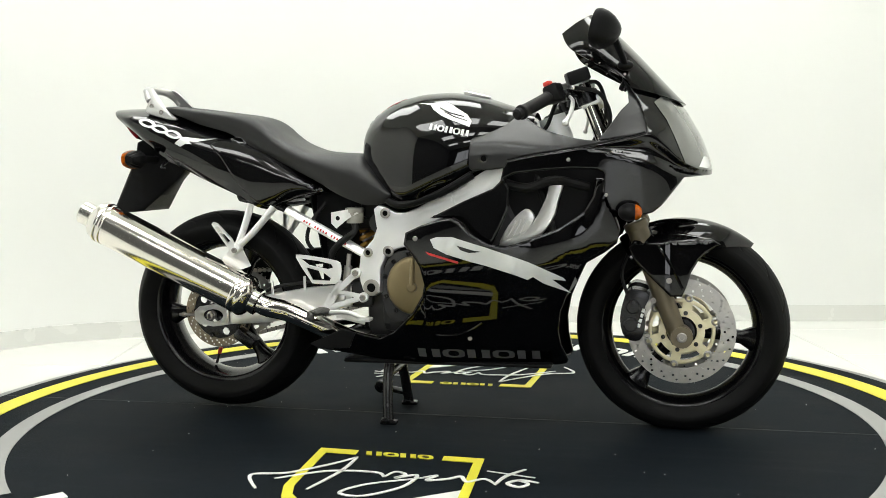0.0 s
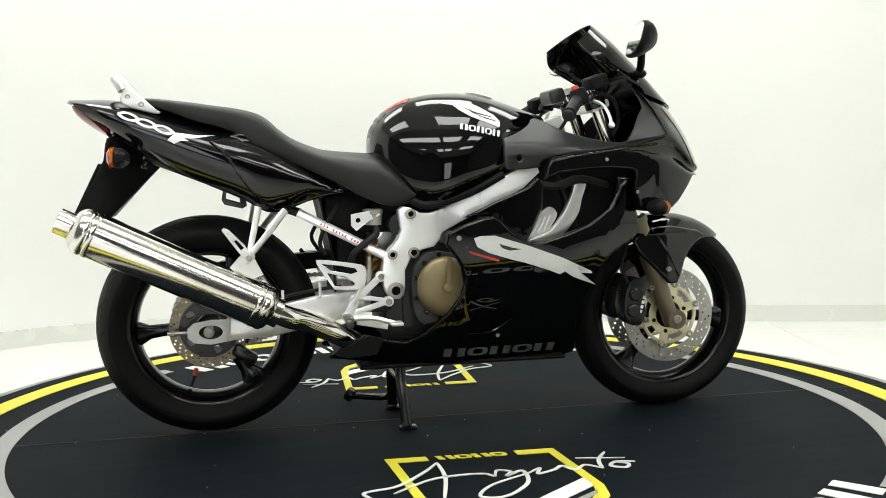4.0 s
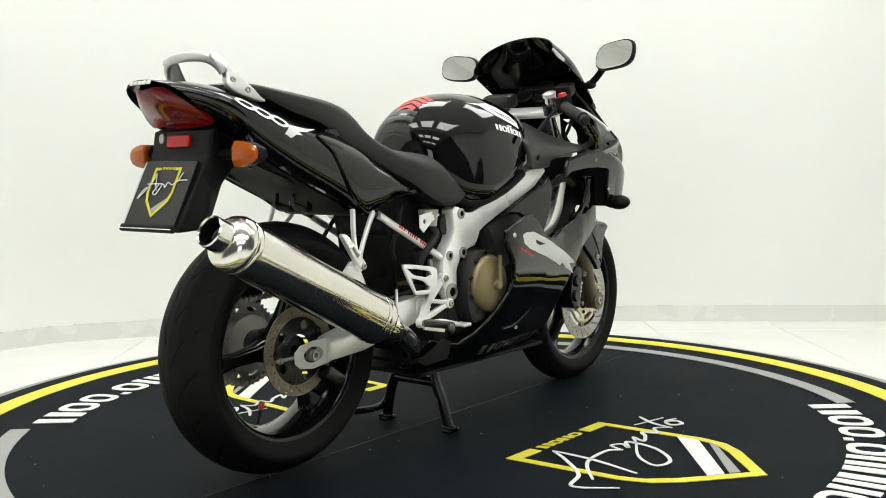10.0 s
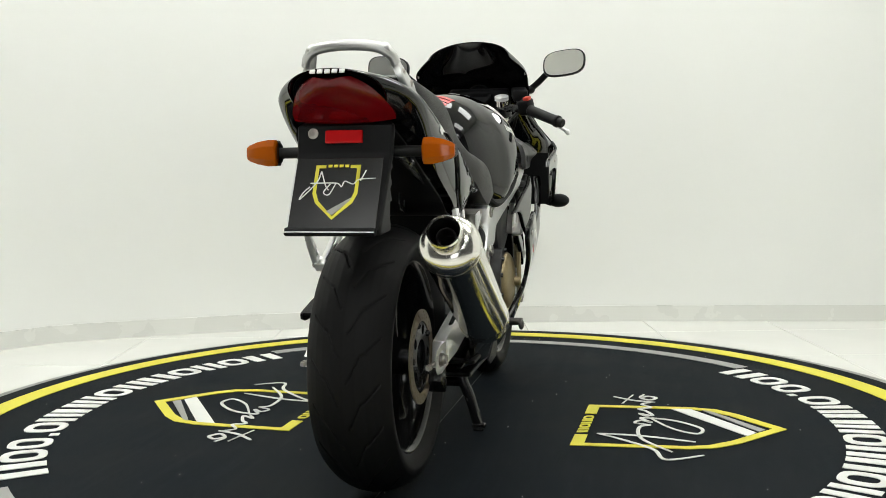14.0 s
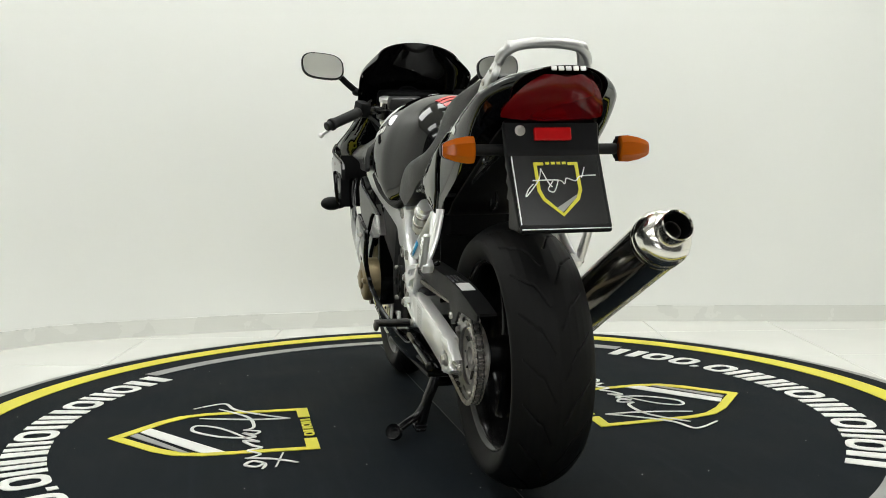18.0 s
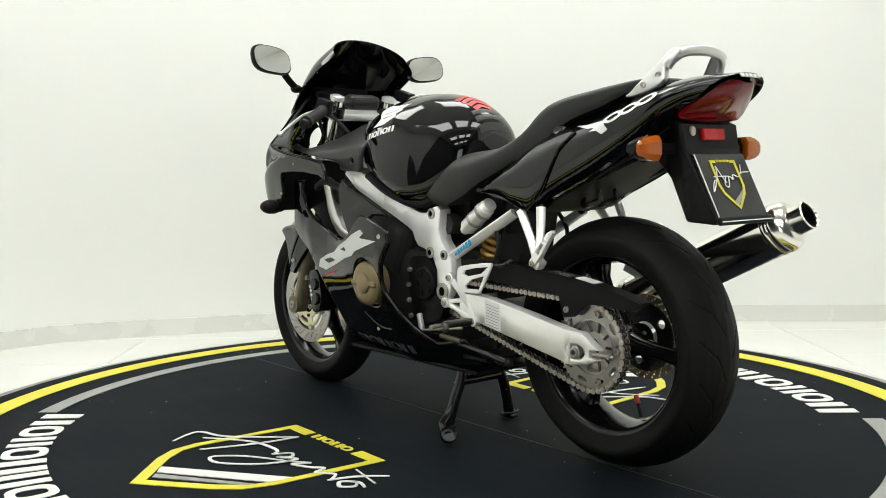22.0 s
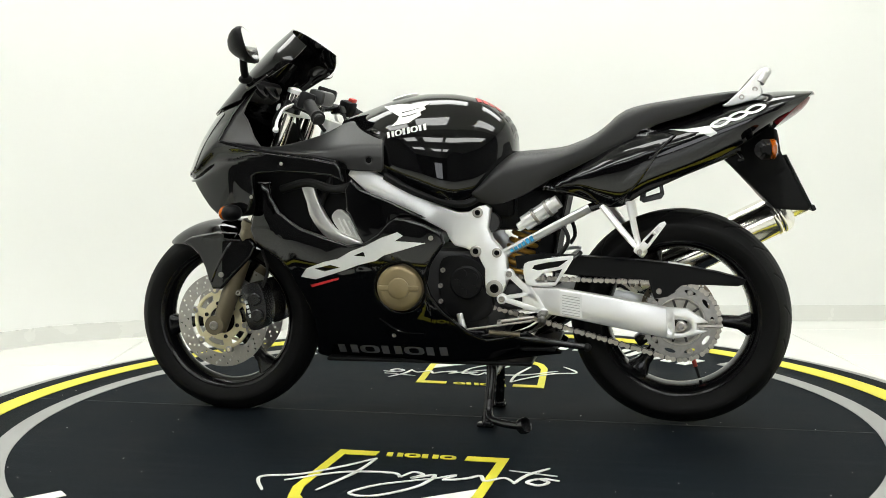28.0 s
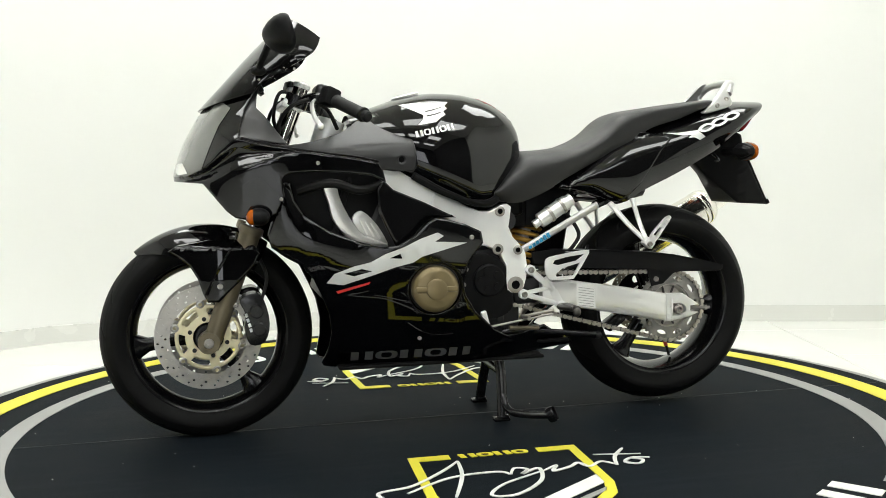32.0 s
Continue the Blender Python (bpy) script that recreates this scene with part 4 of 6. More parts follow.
def build_exhaust(bike):
    a, b = Vector((-1.003, -0.227, 0.613)), Vector((-0.538, -0.212, 0.386))
    ax = (b - a).normalized()
    L = (b - a).length
    R = 0.061
    prof = [(R - 0.003, 0.0195), (R, 0.021), (R, L - 0.02), (R + 0.0015, L - 0.012), (R, L - 0.004), (R - 0.008, L + 0.006), (0.038, L + 0.016)]
    can = part("silencer", lathe(prof, a, ax, 72), polished_soft, bike, "polished round steel silencer", 30)
    part("end_cap", lathe([(0.0352, -0.022), (0.041, -0.020), (0.048, -0.0155), (0.055, -0.0085), (R - 0.002, -0.001), (R, 0.006), (R + 0.0018, 0.010), (R + 0.0018, 0.018), (R - 0.0005, 0.0205), (R - 0.004, 0.016), (0.0352, -0.010)], a, ax, 72, True), satin_steel, can, "domed end cap", 50)
    part("band", lathe([(R + 0.0002, 0.024), (R + 0.0015, 0.026), (R + 0.0015, 0.036), (R + 0.0002, 0.038)], a, ax, 72, True), polished_soft, can)
    part("band", lathe([(R + 0.0002, L - 0.04), (R + 0.0014, L - 0.038), (R + 0.0014, L - 0.026), (R + 0.0002, L - 0.024)], a, ax, 72, True), polished_soft, can)
    part("outlet", lathe([(0.0302, 0.012), (0.0302, -0.058), (0.0325, -0.062), (0.0347, -0.059), (0.0347, 0.012)], a, ax, 64, True), satin_steel, can, "short outlet pipe", 50)
    part("bore", lathe([(0.0290, -0.054), (0.0290, 0.010), (0.0005, 0.010), (0.0005, 0.012), (0.0299, 0.012), (0.0299, -0.054)], a, ax, 48, True), hole_shade, can)
    part("inner_pipe", lathe([(0.0175, 0.008), (0.0175, -0.030), (0.0190, -0.032), (0.0205, -0.030), (0.0205, 0.008)], a, ax, 40, True), dark_steel, can, "dark inner pipe")
    pipe = part("exhaust_pipe", tube([b + ax * 0.005, b + ax * 0.06 + Vector((0, 0.005, 0)), Vector((-0.43, -0.175, 0.34)), Vector((-0.33, -0.135, 0.288)), Vector((-0.24, -0.07, 0.235)), Vector((-0.1, -0.02, 0.215)), Vector((0.2, 0, 0.22))], 0.030, 18, 8), polished, bike, "curved polished exhaust pipe")
    part("clamp", lathe([(0.034, 0.0), (0.04, 0.002), (0.04, 0.022), (0.034, 0.024)], b + ax * 0.012, ax, 28, True), polished, pipe)
    part("hanger", merge(slab([(-0.60, 0.535), (-0.575, 0.535), (-0.545, 0.475), (-0.60, 0.455), (-0.655, 0.475)], -0.178, -0.172, bevel=0.001)), alu, bike, "aluminium silencer hanger plate")
    part("heat_shield", slab([(-0.36, 0.25), (-0.26, 0.295), (-0.22, 0.285), (-0.24, 0.24), (-0.33, 0.235)], -0.19, -0.184, bevel=0.001), matte, bike)


def build_swingarm(bike):
    L = [(-0.258, 0.420), (-0.305, 0.420), (-0.357, 0.418), (-0.52, 0.392), (-0.672, 0.364), (-0.675, 0.280), (-0.52, 0.309), (-0.357, 0.340), (-0.258, 0.354)]
    part("swingarm", merge(slab(L, 0.132, 0.168, bevel=0.006), slab([(-0.245, 0.419), (-0.377, 0.408), (-0.511, 0.384), (-0.646, 0.352), (-0.66, 0.29), (-0.513, 0.299), (-0.378, 0.327), (-0.245, 0.355)], -0.138, -0.105, bevel=0.006),
                           box((-0.285, 0, 0.385), (0.05, 0.29, 0.05), 0.015)), alu, bike, "satin aluminium swingarm", 40)
    part("swingarm_pivot", box((-0.225, 0, 0.39), (0.09, 0.27, 0.08), 0.02), engine_grey, bike, "dark swingarm pivot casting")
    for s in (1, -1):
        y = (0.168 if s > 0 else -0.138)
        e = [(-0.655, 0.368), (-0.711, 0.366), (-0.744, 0.344), (-0.766, 0.329), (-0.736, 0.327), (-0.736, 0.310), (-0.766, 0.306), (-0.733, 0.294), (-0.70, 0.287), (-0.655, 0.283)]
        if s < 0:
            e = [(-0.635, 0.352), (-0.69, 0.352), (-0.735, 0.345), (-0.752, 0.330), (-0.752, 0.305), (-0.735, 0.290), (-0.69, 0.284), (-0.635, 0.292)]
        part("axle_plate", slab(e, min(y, y - 0.02 * s), max(y, y + 0.004 * s), [circle(-0.690, 0.318, 0.032, 24, 0.019)], 0.003), alu, bike, "cast axle block with slot")
        part("weld_seam", tube([(-0.672, y, 0.364), (-0.674, y + 0.003 * s, 0.32), (-0.674, y, 0.284)] if s > 0 else [(-0.640, y, 0.352), (-0.642, y - 0.003, 0.32), (-0.642, y, 0.294)], 0.004, 8), alu, bike)
        part("axle_end", merge(lathe([(0.0145, 0.0), (0.0145, 0.012), (0.011, 0.014), (0.011, 0.020), (0.007, 0.020), (0.006, 0.008), (0, 0.008)], (-0.695, y - 0.006 * s, 0.318), (0, s, 0), 18)), steel, bike)
        part("adjuster", merge(tube([(-0.74, y - 0.006 * s, 0.318), (-0.805, y - 0.006 * s, 0.318)], 0.0045, 8), lathe([(0.008, 0), (0.008, 0.008), (0, 0.008)], (-0.787, y - 0.006 * s, 0.318), (-1, 0, 0), 6)), steel, bike)
    lab = part("warning_label", slab([(-0.366, 0.412), (-0.425, 0.403), (-0.425, 0.333), (-0.366, 0.345)], 0.1682, 0.1692, bevel=0), label_white, bike, "white printed label with grey lines")
    for k in range(8):
        z = 0.400 - 0.0075 * k
        part("text_line", slab([(-0.371, z), (-0.420, z - 0.008), (-0.420, z - 0.0095), (-0.371, z - 0.0015)], 0.1694, 0.1698, bevel=0), mat_grey, lab)
    guard = [(-0.235, 0.505), (-0.30, 0.512), (-0.443, 0.505), (-0.60, 0.495), (-0.693, 0.484), (-0.80, 0.462), (-0.865, 0.444), (-0.862, 0.432), (-0.843, 0.426), (-0.72, 0.430), (-0.695, 0.426), (-0.66, 0.395), (-0.622, 0.388), (-0.607, 0.440), (-0.401, 0.453), (-0.293, 0.466), (-0.24, 0.47)]
    g = part("chain_guard", merge(slab(guard, 0.134, 0.140, bevel=0.0015), loft([[Vector((x, y, z)) for y, z in ((0.14, zz), (0.14, zz - 0.006), (0.095, zz - 0.006), (0.095, zz))] for x, zz in ((-0.30, 0.512), (-0.443, 0.505), (-0.60, 0.495), (-0.693, 0.484), (-0.80, 0.462), (-0.86, 0.446))])), matte, bike, "matt black chain guard")
    part("sticker", loft([[Vector((x, y, z)) for y, z in ((0.136, zz + 0.0015), (0.136, zz), (0.104, zz), (0.104, zz + 0.0015))] for x, zz in ((-0.66, 0.4885), (-0.72, 0.4795))]), label_white, g, "pale sticker")
    for k in range(3):
        part("sticker_line", loft([[Vector((x, y, z)) for y, z in ((0.139 - 0.011 * k, zz + 0.001), (0.139 - 0.011 * k, zz), (0.132 - 0.011 * k, zz), (0.132 - 0.011 * k, zz + 0.001))] for x, zz in ((-0.57, 0.4972), (-0.645, 0.4905))]), grey_print, g)
    for x in (-0.390, -0.493):
        zz = 0.404 if x > -0.45 else 0.387
        part("hose_clip", box((x, -0.141, zz + 0.018), (0.008, 0.006, 0.042), 0.002), alu, bike)
    part("hose", tube([(-0.33, -0.136, 0.43), (-0.39, -0.137, 0.424), (-0.493, -0.137, 0.405), (-0.56, -0.125, 0.36), (-0.595, -0.11, 0.28)], 0.005, 8), rubber, bike)
    part("bolt", bolt(-0.635, 0.14, 0.41, 0.008, 0.006, 1), steel, g)
    # rear suspension
    p, q = Vector((-0.285, 0.01, 0.63)), Vector((-0.205, 0.01, 0.42))
    ax = (q - p).normalized()
    u = ax.orthogonal().normalized()
    v = ax.cross(u)
    n = 8 * 20
    helix = [p + ax * (0.03 + 0.17 * k / n) + 0.042 * (math.cos(2 * math.pi * k / 20) * u + math.sin(2 * math.pi * k / 20) * v) for k in range(n + 1)]
    shock = part("shock_absorber", merge(tube([p, p + ax * 0.1], 0.026, 16), tube([p + ax * 0.08, q], 0.016, 14), lathe([(0.05, 0), (0.05, 0.012), (0.02, 0.014)], p + ax * 0.02, ax, 24), lathe([(0.05, 0), (0.05, 0.012), (0.02, 0.014)], p + ax * 0.2, ax, 24)), steel, bike)
    part("coil_spring", tube(helix, 0.0075, 8, 1), spring_gold, shock, "golden coil spring")
    res = part("damper_reservoir", merge(tube([(-0.262, 0.135, 0.597), (-0.345, 0.14, 0.651)], 0.023, 20), tube([(-0.345, 0.14, 0.651), (-0.36, 0.141, 0.661)], 0.019, 20), tube([(-0.245, 0.134, 0.586), (-0.262, 0.135, 0.597)], 0.013, 14)), alu, bike, "silver damper reservoir cylinder")
    part("clamp", lathe([(0.0232, 0), (0.0255, 0.001), (0.0255, 0.009), (0.0232, 0.01)], (-0.29, 0.1367, 0.615), (-0.083, 0.005, 0.054), 24, True), steel, res)
    part("clamp", lathe([(0.0232, 0), (0.0255, 0.001), (0.0255, 0.009), (0.0232, 0.01)], (-0.325, 0.139, 0.638), (-0.083, 0.005, 0.054), 24, True), steel, res)
    part("fluid_cup", merge(lathe([(0.024, 0), (0.026, 0.03), (0.028, 0.032), (0.028, 0.044), (0.02, 0.046)], (-0.235, -0.125, 0.600), (0, 0, 1), 24)), cup_plastic, bike, "translucent brake fluid cup")
    part("cup_bracket", slab([(-0.30, 0.632), (-0.24, 0.642), (-0.215, 0.63), (-0.25, 0.612), (-0.285, 0.585), (-0.30, 0.60)], -0.150, -0.146, [circle(-0.28, 0.615, 0.007, 10)], 0.0005), label_white, bike, "pale bracket plate")
    part("hose", tube([(-0.235, -0.13, 0.60), (-0.23, -0.15, 0.575), (-0.27, -0.155, 0.545), (-0.30, -0.15, 0.51), (-0.30, -0.14, 0.46)], 0.010, 10), rubber, bike)
    part("inner_fender", grid([[Vector((x + 0.012 * (1 - (y / 0.1) ** 2), y, z)) for y in (-0.10, -0.06, 0, 0.06, 0.10)] for x, z in ((-0.385, 0.68), (-0.372, 0.62), (-0.358, 0.56), (-0.348, 0.50), (-0.345, 0.44), (-0.345, 0.40))], 0.004), matte, bike, "black inner mudguard before the rear wheel")
    part("battery_box", merge(box((-0.30, 0, 0.635), (0.14, 0.19, 0.12), 0.02), box((-0.295, -0.03, 0.52), (0.09, 0.13, 0.14), 0.02)), matte, bike)
    part("wire", tube([(-0.33, -0.11, 0.66), (-0.37, -0.13, 0.60), (-0.385, -0.125, 0.55), (-0.37, -0.12, 0.52)], 0.006, 8), rubber, bike)
    part("wire", tube([(-0.35, 0.12, 0.62), (-0.385, 0.135, 0.56), (-0.37, 0.13, 0.52), (-0.34, 0.12, 0.49)], 0.006, 8), rubber, bike)
    part("lever_bracket", tube([(-0.42, 0.12, 0.515), (-0.40, 0.14, 0.50), (-0.34, 0.14, 0.50)], 0.006, 8), black_metal, bike)
    cal = part("rear_caliper", merge(box((-0.60, -0.10, 0.245), (0.07, 0.05, 0.035), 0.008, (0, 35, 0))), black_metal, bike, "dark rear brake caliper")


ROUND_5 = (False, True, False, True, False)


def shape_outline(u0, u1, ring):
    """Plain marks in a cell u0..u1 by 0..1: a rounded ring, or two upright bars; pairs of outline and holes."""
    w = u1 - u0
    if ring:
        def oval(k):
            return [(u0 + w * (0.5 + 0.5 * k[0] * math.copysign(abs(math.cos(t)) ** 0.7, math.cos(t))), 0.5 + 0.5 * k[1] * math.copysign(abs(math.sin(t)) ** 0.7, math.sin(t))) for t in (2 * math.pi * j / 20 for j in range(20))]
        return [(oval((1.0, 1.0)), [oval((0.48, 0.62))])]
    return [([(p, 0), (q, 0), (q, 1), (p, 1)], []) for p, q in ((u0, u0 + 0.36 * w), (u1 - 0.36 * w, u1))]


def shapes_along(surface, s, start, end, height, rings, mat, parent, name="letter_shape", off=0.0012):
    """A row of plain letter-sized marks laid on a curved panel."""
    a, b = Vector(start), Vector(end)
    d = b - a
    up = Vector((-d.y, d.x)).normalized() * height
    if up.y < 0:
        up = -up
    n = len(rings)
    for k, ring in enumerate(rings):
        m = lambda pts: [tuple(a + d * u + up * v) for u, v in pts]
        for o, h in shape_outline((k + 0.05) / n, (k + 0.95) / n, ring):
            part(name, skin(m(o), lambda x, z: surface(x, z) + off, s, 0.0009, 0.02, 0, [m(q) for q in h]), mat, parent)


def build_bodywork(bike):
    # tank
    rings = []
    for k in range(45):
        u = k / 44
        x = -0.228 + 0.518 * (u ** 1.5)
        rings.append(body_ring((x, tank_top(x)), (x, tank_bot(x)), tank_w(x), 2.4, 0.10, 20, 0.2, 2.1))
    tank = part("fuel_tank", loft(rings), gloss, bike, "gloss black fuel tank with white wing decals", 60)
    wings = {-1: [(-0.041, 0.944), (0.000, 0.936), (0.012, 0.922), (0.040, 0.903), (0.070, 0.890), (0.122, 0.870), (0.127, 0.886), (0.112, 0.906), (0.088, 0.920), (0.066, 0.934), (0.040, 0.9445), (0.000, 0.942)],
             1: [(0.153, 0.9385), (0.095, 0.944), (0.050, 0.9415), (0.009, 0.946), (0.024, 0.934), (0.018, 0.926), (0.032, 0.918), (0.027, 0.908), (0.042, 0.899), (0.060, 0.886), (0.112, 0.877), (0.096, 0.892), (0.092, 0.906), (0.118, 0.920)]}
    slits = {-1: [[(0.030, 0.926), (0.060, 0.910), (0.105, 0.898), (0.105, 0.9005), (0.060, 0.9135), (0.030, 0.929)], [(0.046, 0.914), (0.075, 0.899), (0.115, 0.886), (0.115, 0.8885), (0.075, 0.902), (0.046, 0.917)]],
             1: [[(0.085, 0.915), (0.060, 0.921), (0.034, 0.929), (0.034, 0.931), (0.060, 0.9235), (0.085, 0.918)], [(0.083, 0.902), (0.060, 0.907), (0.040, 0.914), (0.040, 0.916), (0.060, 0.9095), (0.083, 0.905)]]}
    for s in (1, -1):
        part("wing_decal", skin(wings[s], lambda x, z: tank_depth(x, z) + 0.0012, s, 0.0008, 0.008, 0, slits[s]), white_print, tank, "white wing-shaped decal")
        shapes_along(tank_depth, s, (0.006, 0.866), (0.120, 0.843), 0.0175, ROUND_5, white_print, tank)
    def on_tank(x, y, lift):
        q = (1 - min(0.99, abs(y) / tank_w(x)) ** 2.1) ** (1 / 2.4)
        return Vector((x, y, tank_bot(x) + (tank_top(x) - tank_bot(x)) * (0.2 + 0.8 * q) + lift))
    for k in range(4):
        x0 = -0.108 - 0.020 * k
        half = 0.058 - 0.008 * k
        rows = []
        for i in range(4):
            u = i / 3
            rows.append([on_tank(x0 - 0.013 * u - 0.35 * abs(half * v) + 0.010, half * v * (1 - 0.15 * u), 0.0012) for v in [q / 6 - 1 for q in range(13)]])
        part("red_feather", grid(rows), red_print, tank, "red wing-shaped emblem stripe")
    for k in range(3):
        x = -0.219 + 0.017 * k
        part("tank_pad_rib", grid([[on_tank(x + d, y, 0.002 if abs(d) < 0.003 else 0.0002) for y in (-0.05, -0.03, -0.01, 0.01, 0.03, 0.05)] for d in (-0.006, -0.002, 0.002, 0.006)]), grey_plastic, tank)
    for s in (1, -1):
        part("tank_trim", tube([(-0.190, 0.115 * s, 0.735), (-0.125, 0.150 * s, 0.668), (-0.07, 0.168 * s, 0.655), (0.04, 0.185 * s, 0.690), (0.13, 0.19 * s, 0.738)], 0.012, 10), matte, bike)
    part("filler_cap", lathe([(0.04, 0), (0.042, 0.006), (0.036, 0.010), (0, 0.011)], (0.11, 0, 0.965), (0.25, 0, 1), 28), alu, tank)
    # seat
    st = table((-0.875, 0.952), (-0.85, 0.958), (-0.735, 0.948), (-0.664, 0.938), (-0.60, 0.929), (-0.552, 0.918), (-0.517, 0.899), (-0.490, 0.874), (-0.455, 0.849), (-0.41, 0.829), (-0.365, 0.815), (-0.302, 0.808), (-0.232, 0.803), (-0.19, 0.780), (-0.145, 0.732), (-0.116, 0.69))
    sb = table((-0.875, 0.94), (-0.832, 0.935), (-0.722, 0.897), (-0.624, 0.868), (-0.577, 0.838), (-0.543, 0.818), (-0.459, 0.780), (-0.393, 0.748), (-0.327, 0.716), (-0.28, 0.688), (-0.232, 0.667), (-0.183, 0.653), (-0.135, 0.660), (-0.116, 0.678))
    sw = table((-0.875, 0.085), (-0.83, 0.108), (-0.7, 0.124), (-0.6, 0.130), (-0.5, 0.134), (-0.4, 0.150), (-0.3, 0.168), (-0.2, 0.172), (-0.116, 0.165))
    seat_top = table((-0.875, 3.0), (-0.6, 4.5), (-0.5, 3.4), (-0.4, 2.6), (-0.116, 2.6))
    rings = [body_ring((x, st(x)), (x, sb(x)), sw(x), seat_top(x), 0.06, 12) for x in (-0.875 + 0.759 * k / 46 for k in range(47))]
    part("seat", loft(rings), vinyl, bike, "matt black vinyl dual seat", 60)
    # tail
    tail_w = table((0.0, 0.104), (0.04, 0.128), (0.10, 0.150), (0.17, 0.158), (0.35, 0.162), (0.6, 0.164), (0.8, 0.161), (1.0, 0.152))
    tail_up = table((0.0, 2.1), (0.12, 2.0), (0.3, 1.85), (1.0, 2.0))
    tail_low = table((0.0, 0.866), (0.05, 0.848), (0.2, 0.794), (0.4, 0.733), (0.6, 0.680), (0.72, 0.645), (0.80, 0.651), (0.9, 0.672), (1.0, 0.682))
    tt = table((0.0, 0.956), (0.12, 0.957), (0.3, 0.938), (0.5, 0.900), (0.7, 0.868), (0.85, 0.80), (1.0, 0.72))
    rings = []
    for k in range(37):
        u = k / 36
        xt = -1.043 + 0.70 * u
        xb = -0.938 + 0.585 * u
        zb = tail_low(u)
        w = tail_w(u)
        rings.append(body_ring((xt, tt(u)), (xb, zb), w, tail_up(u), 0.12, 16))
    # the open end is rounded off and closed a little way in, behind the lens
    base = rings[0]
    for inset, deep in ((0.97, -0.004), (0.93, 0.0), (0.90, 0.012)):
        rings.insert(0, [Vector((c0.x + deep, c0.y * inset, 0.915 + (c0.z - 0.915) * inset)) for c0 in base])
    tail = part("tail_cowl", loft(rings), gloss, bike, "gloss black tail cowl", 50)

    rows = []
    for k in range(2, 31):
        u = k / 36
        zb = tail_low(u)
        w = table((0.0, 0.085), (0.15, 0.108), (0.6, 0.125), (1.0, 0.125))(u)
        rows.append([Vector((-0.938 + 0.585 * u, w * v, zb - 0.004 + 0.02 * (abs(v) > 0.99))) for v in (-1, -0.96, -0.5, 0, 0.5, 0.96, 1)])
    part("undertray", grid(rows, 0.003), matte, bike, "matt black undertray beneath the tail")


    def tail_depth(x, z):
        q = 0.5
        for k in range(8):
            u = min(1.0, max(0.0, (x + 0.938 + 0.105 * q) / (0.585 + 0.115 * q)))
            q = min(1.0, max(0.0, (z - tail_low(u)) / (tt(u) - tail_low(u))))
        v = 2 * q - 1
        return tail_w(u) * (1 - v ** tail_up(u)) ** (1 / tail_up(u)) if v > 0 else tail_w(u) * (1 - 0.12 * v * v)
    panel = [(-0.677, 0.838), (-0.655, 0.848), (-0.60, 0.859), (-0.583, 0.858), (-0.563, 0.833), (-0.492, 0.800), (-0.396, 0.756), (-0.339, 0.726), (-0.315, 0.692), (-0.40, 0.678), (-0.45, 0.662), (-0.485, 0.648), (-0.505, 0.646), (-0.535, 0.664), (-0.575, 0.702), (-0.605, 0.747), (-0.635, 0.796), (-0.665, 0.825)]
    digits = [(-0.882, 0.907), (-0.838, 0.889), (-0.794, 0.872), (-0.745, 0.855)]
    for s in (1, -1):
        part("side_panel", skin(panel, lambda x, z: max(tail_depth(x, z), 0.12) + 0.007, s, 0.012, 0.012, 0.007), gloss, bike, "gloss black side panel", 60)
        for i, (x, z) in enumerate(digits):
            if i < 3:
                o = rounded([(x - 0.029, z + 0.006), (x - 0.010, z + 0.011), (x + 0.014, z + 0.003), (x + 0.029, z - 0.012), (x + 0.010, z - 0.017), (x - 0.014, z - 0.009)], 3)
                h = [rounded([(x - 0.018, z + 0.002), (x - 0.003, z + 0.004), (x + 0.018, z - 0.008), (x + 0.003, z - 0.010)], 3)]
            else:
                o, h = [(x - 0.040, z - 0.014), (x - 0.018, z + 0.006), (x + 0.040, z - 0.001), (x + 0.085, z - 0.001), (x + 0.030, z - 0.010), (x + 0.004, z - 0.009), (x + 0.016, z - 0.017), (x - 0.006, z - 0.016), (x - 0.022, z - 0.024)], []
            part("decal", skin(o, lambda x, z: tail_depth(x, z) + 0.002, s, 0.001, 0.012, 0, h), silver_print, tail, "slanted silver decal shape")
        part("grab_screw", bolt(-0.875, 0.108 * s, 0.945, 0.008, 0.004, s), steel, bike)
    # tail light
    rows = []
    for k in range(13):
        v = k / 12
        row = []
        for j in range(21):
            q = j / 10 - 1
            w = table((0.0, 0.108), (0.12, 0.109), (0.3, 0.103), (0.55, 0.090), (0.8, 0.070), (0.92, 0.055), (1.0, 0.042))(v)
            y = w * q
            notch = 0.007 * math.exp(-(y / 0.022) ** 2) * max(0.0, v - 0.55) / 0.45
            dip = 0.008 * (1 - q * q) * (1 - v) ** 2
            z = 0.860 + 0.080 * v - notch - dip
            row.append(Vector((-1.045 + (0.938 - z) * 1.18 + 0.010 * q * q * (1 + v) - 0.014 * (1 - q * q) * math.sin(math.pi * v), y, z)))
        rows.append(row)
    light = part("tail_light", grid(rows, 0.010), red_lens, bike, "large red tail light lens", 60)
    bowl = [[Vector((p.x + 0.024, p.y * 0.94, 0.895 + (p.z - 0.895) * 0.9)) for p in row] for row in rows]
    part("lamp_bowl", grid(bowl, 0.003), bowl_silver, light, "silvery lamp bowl behind the lens")
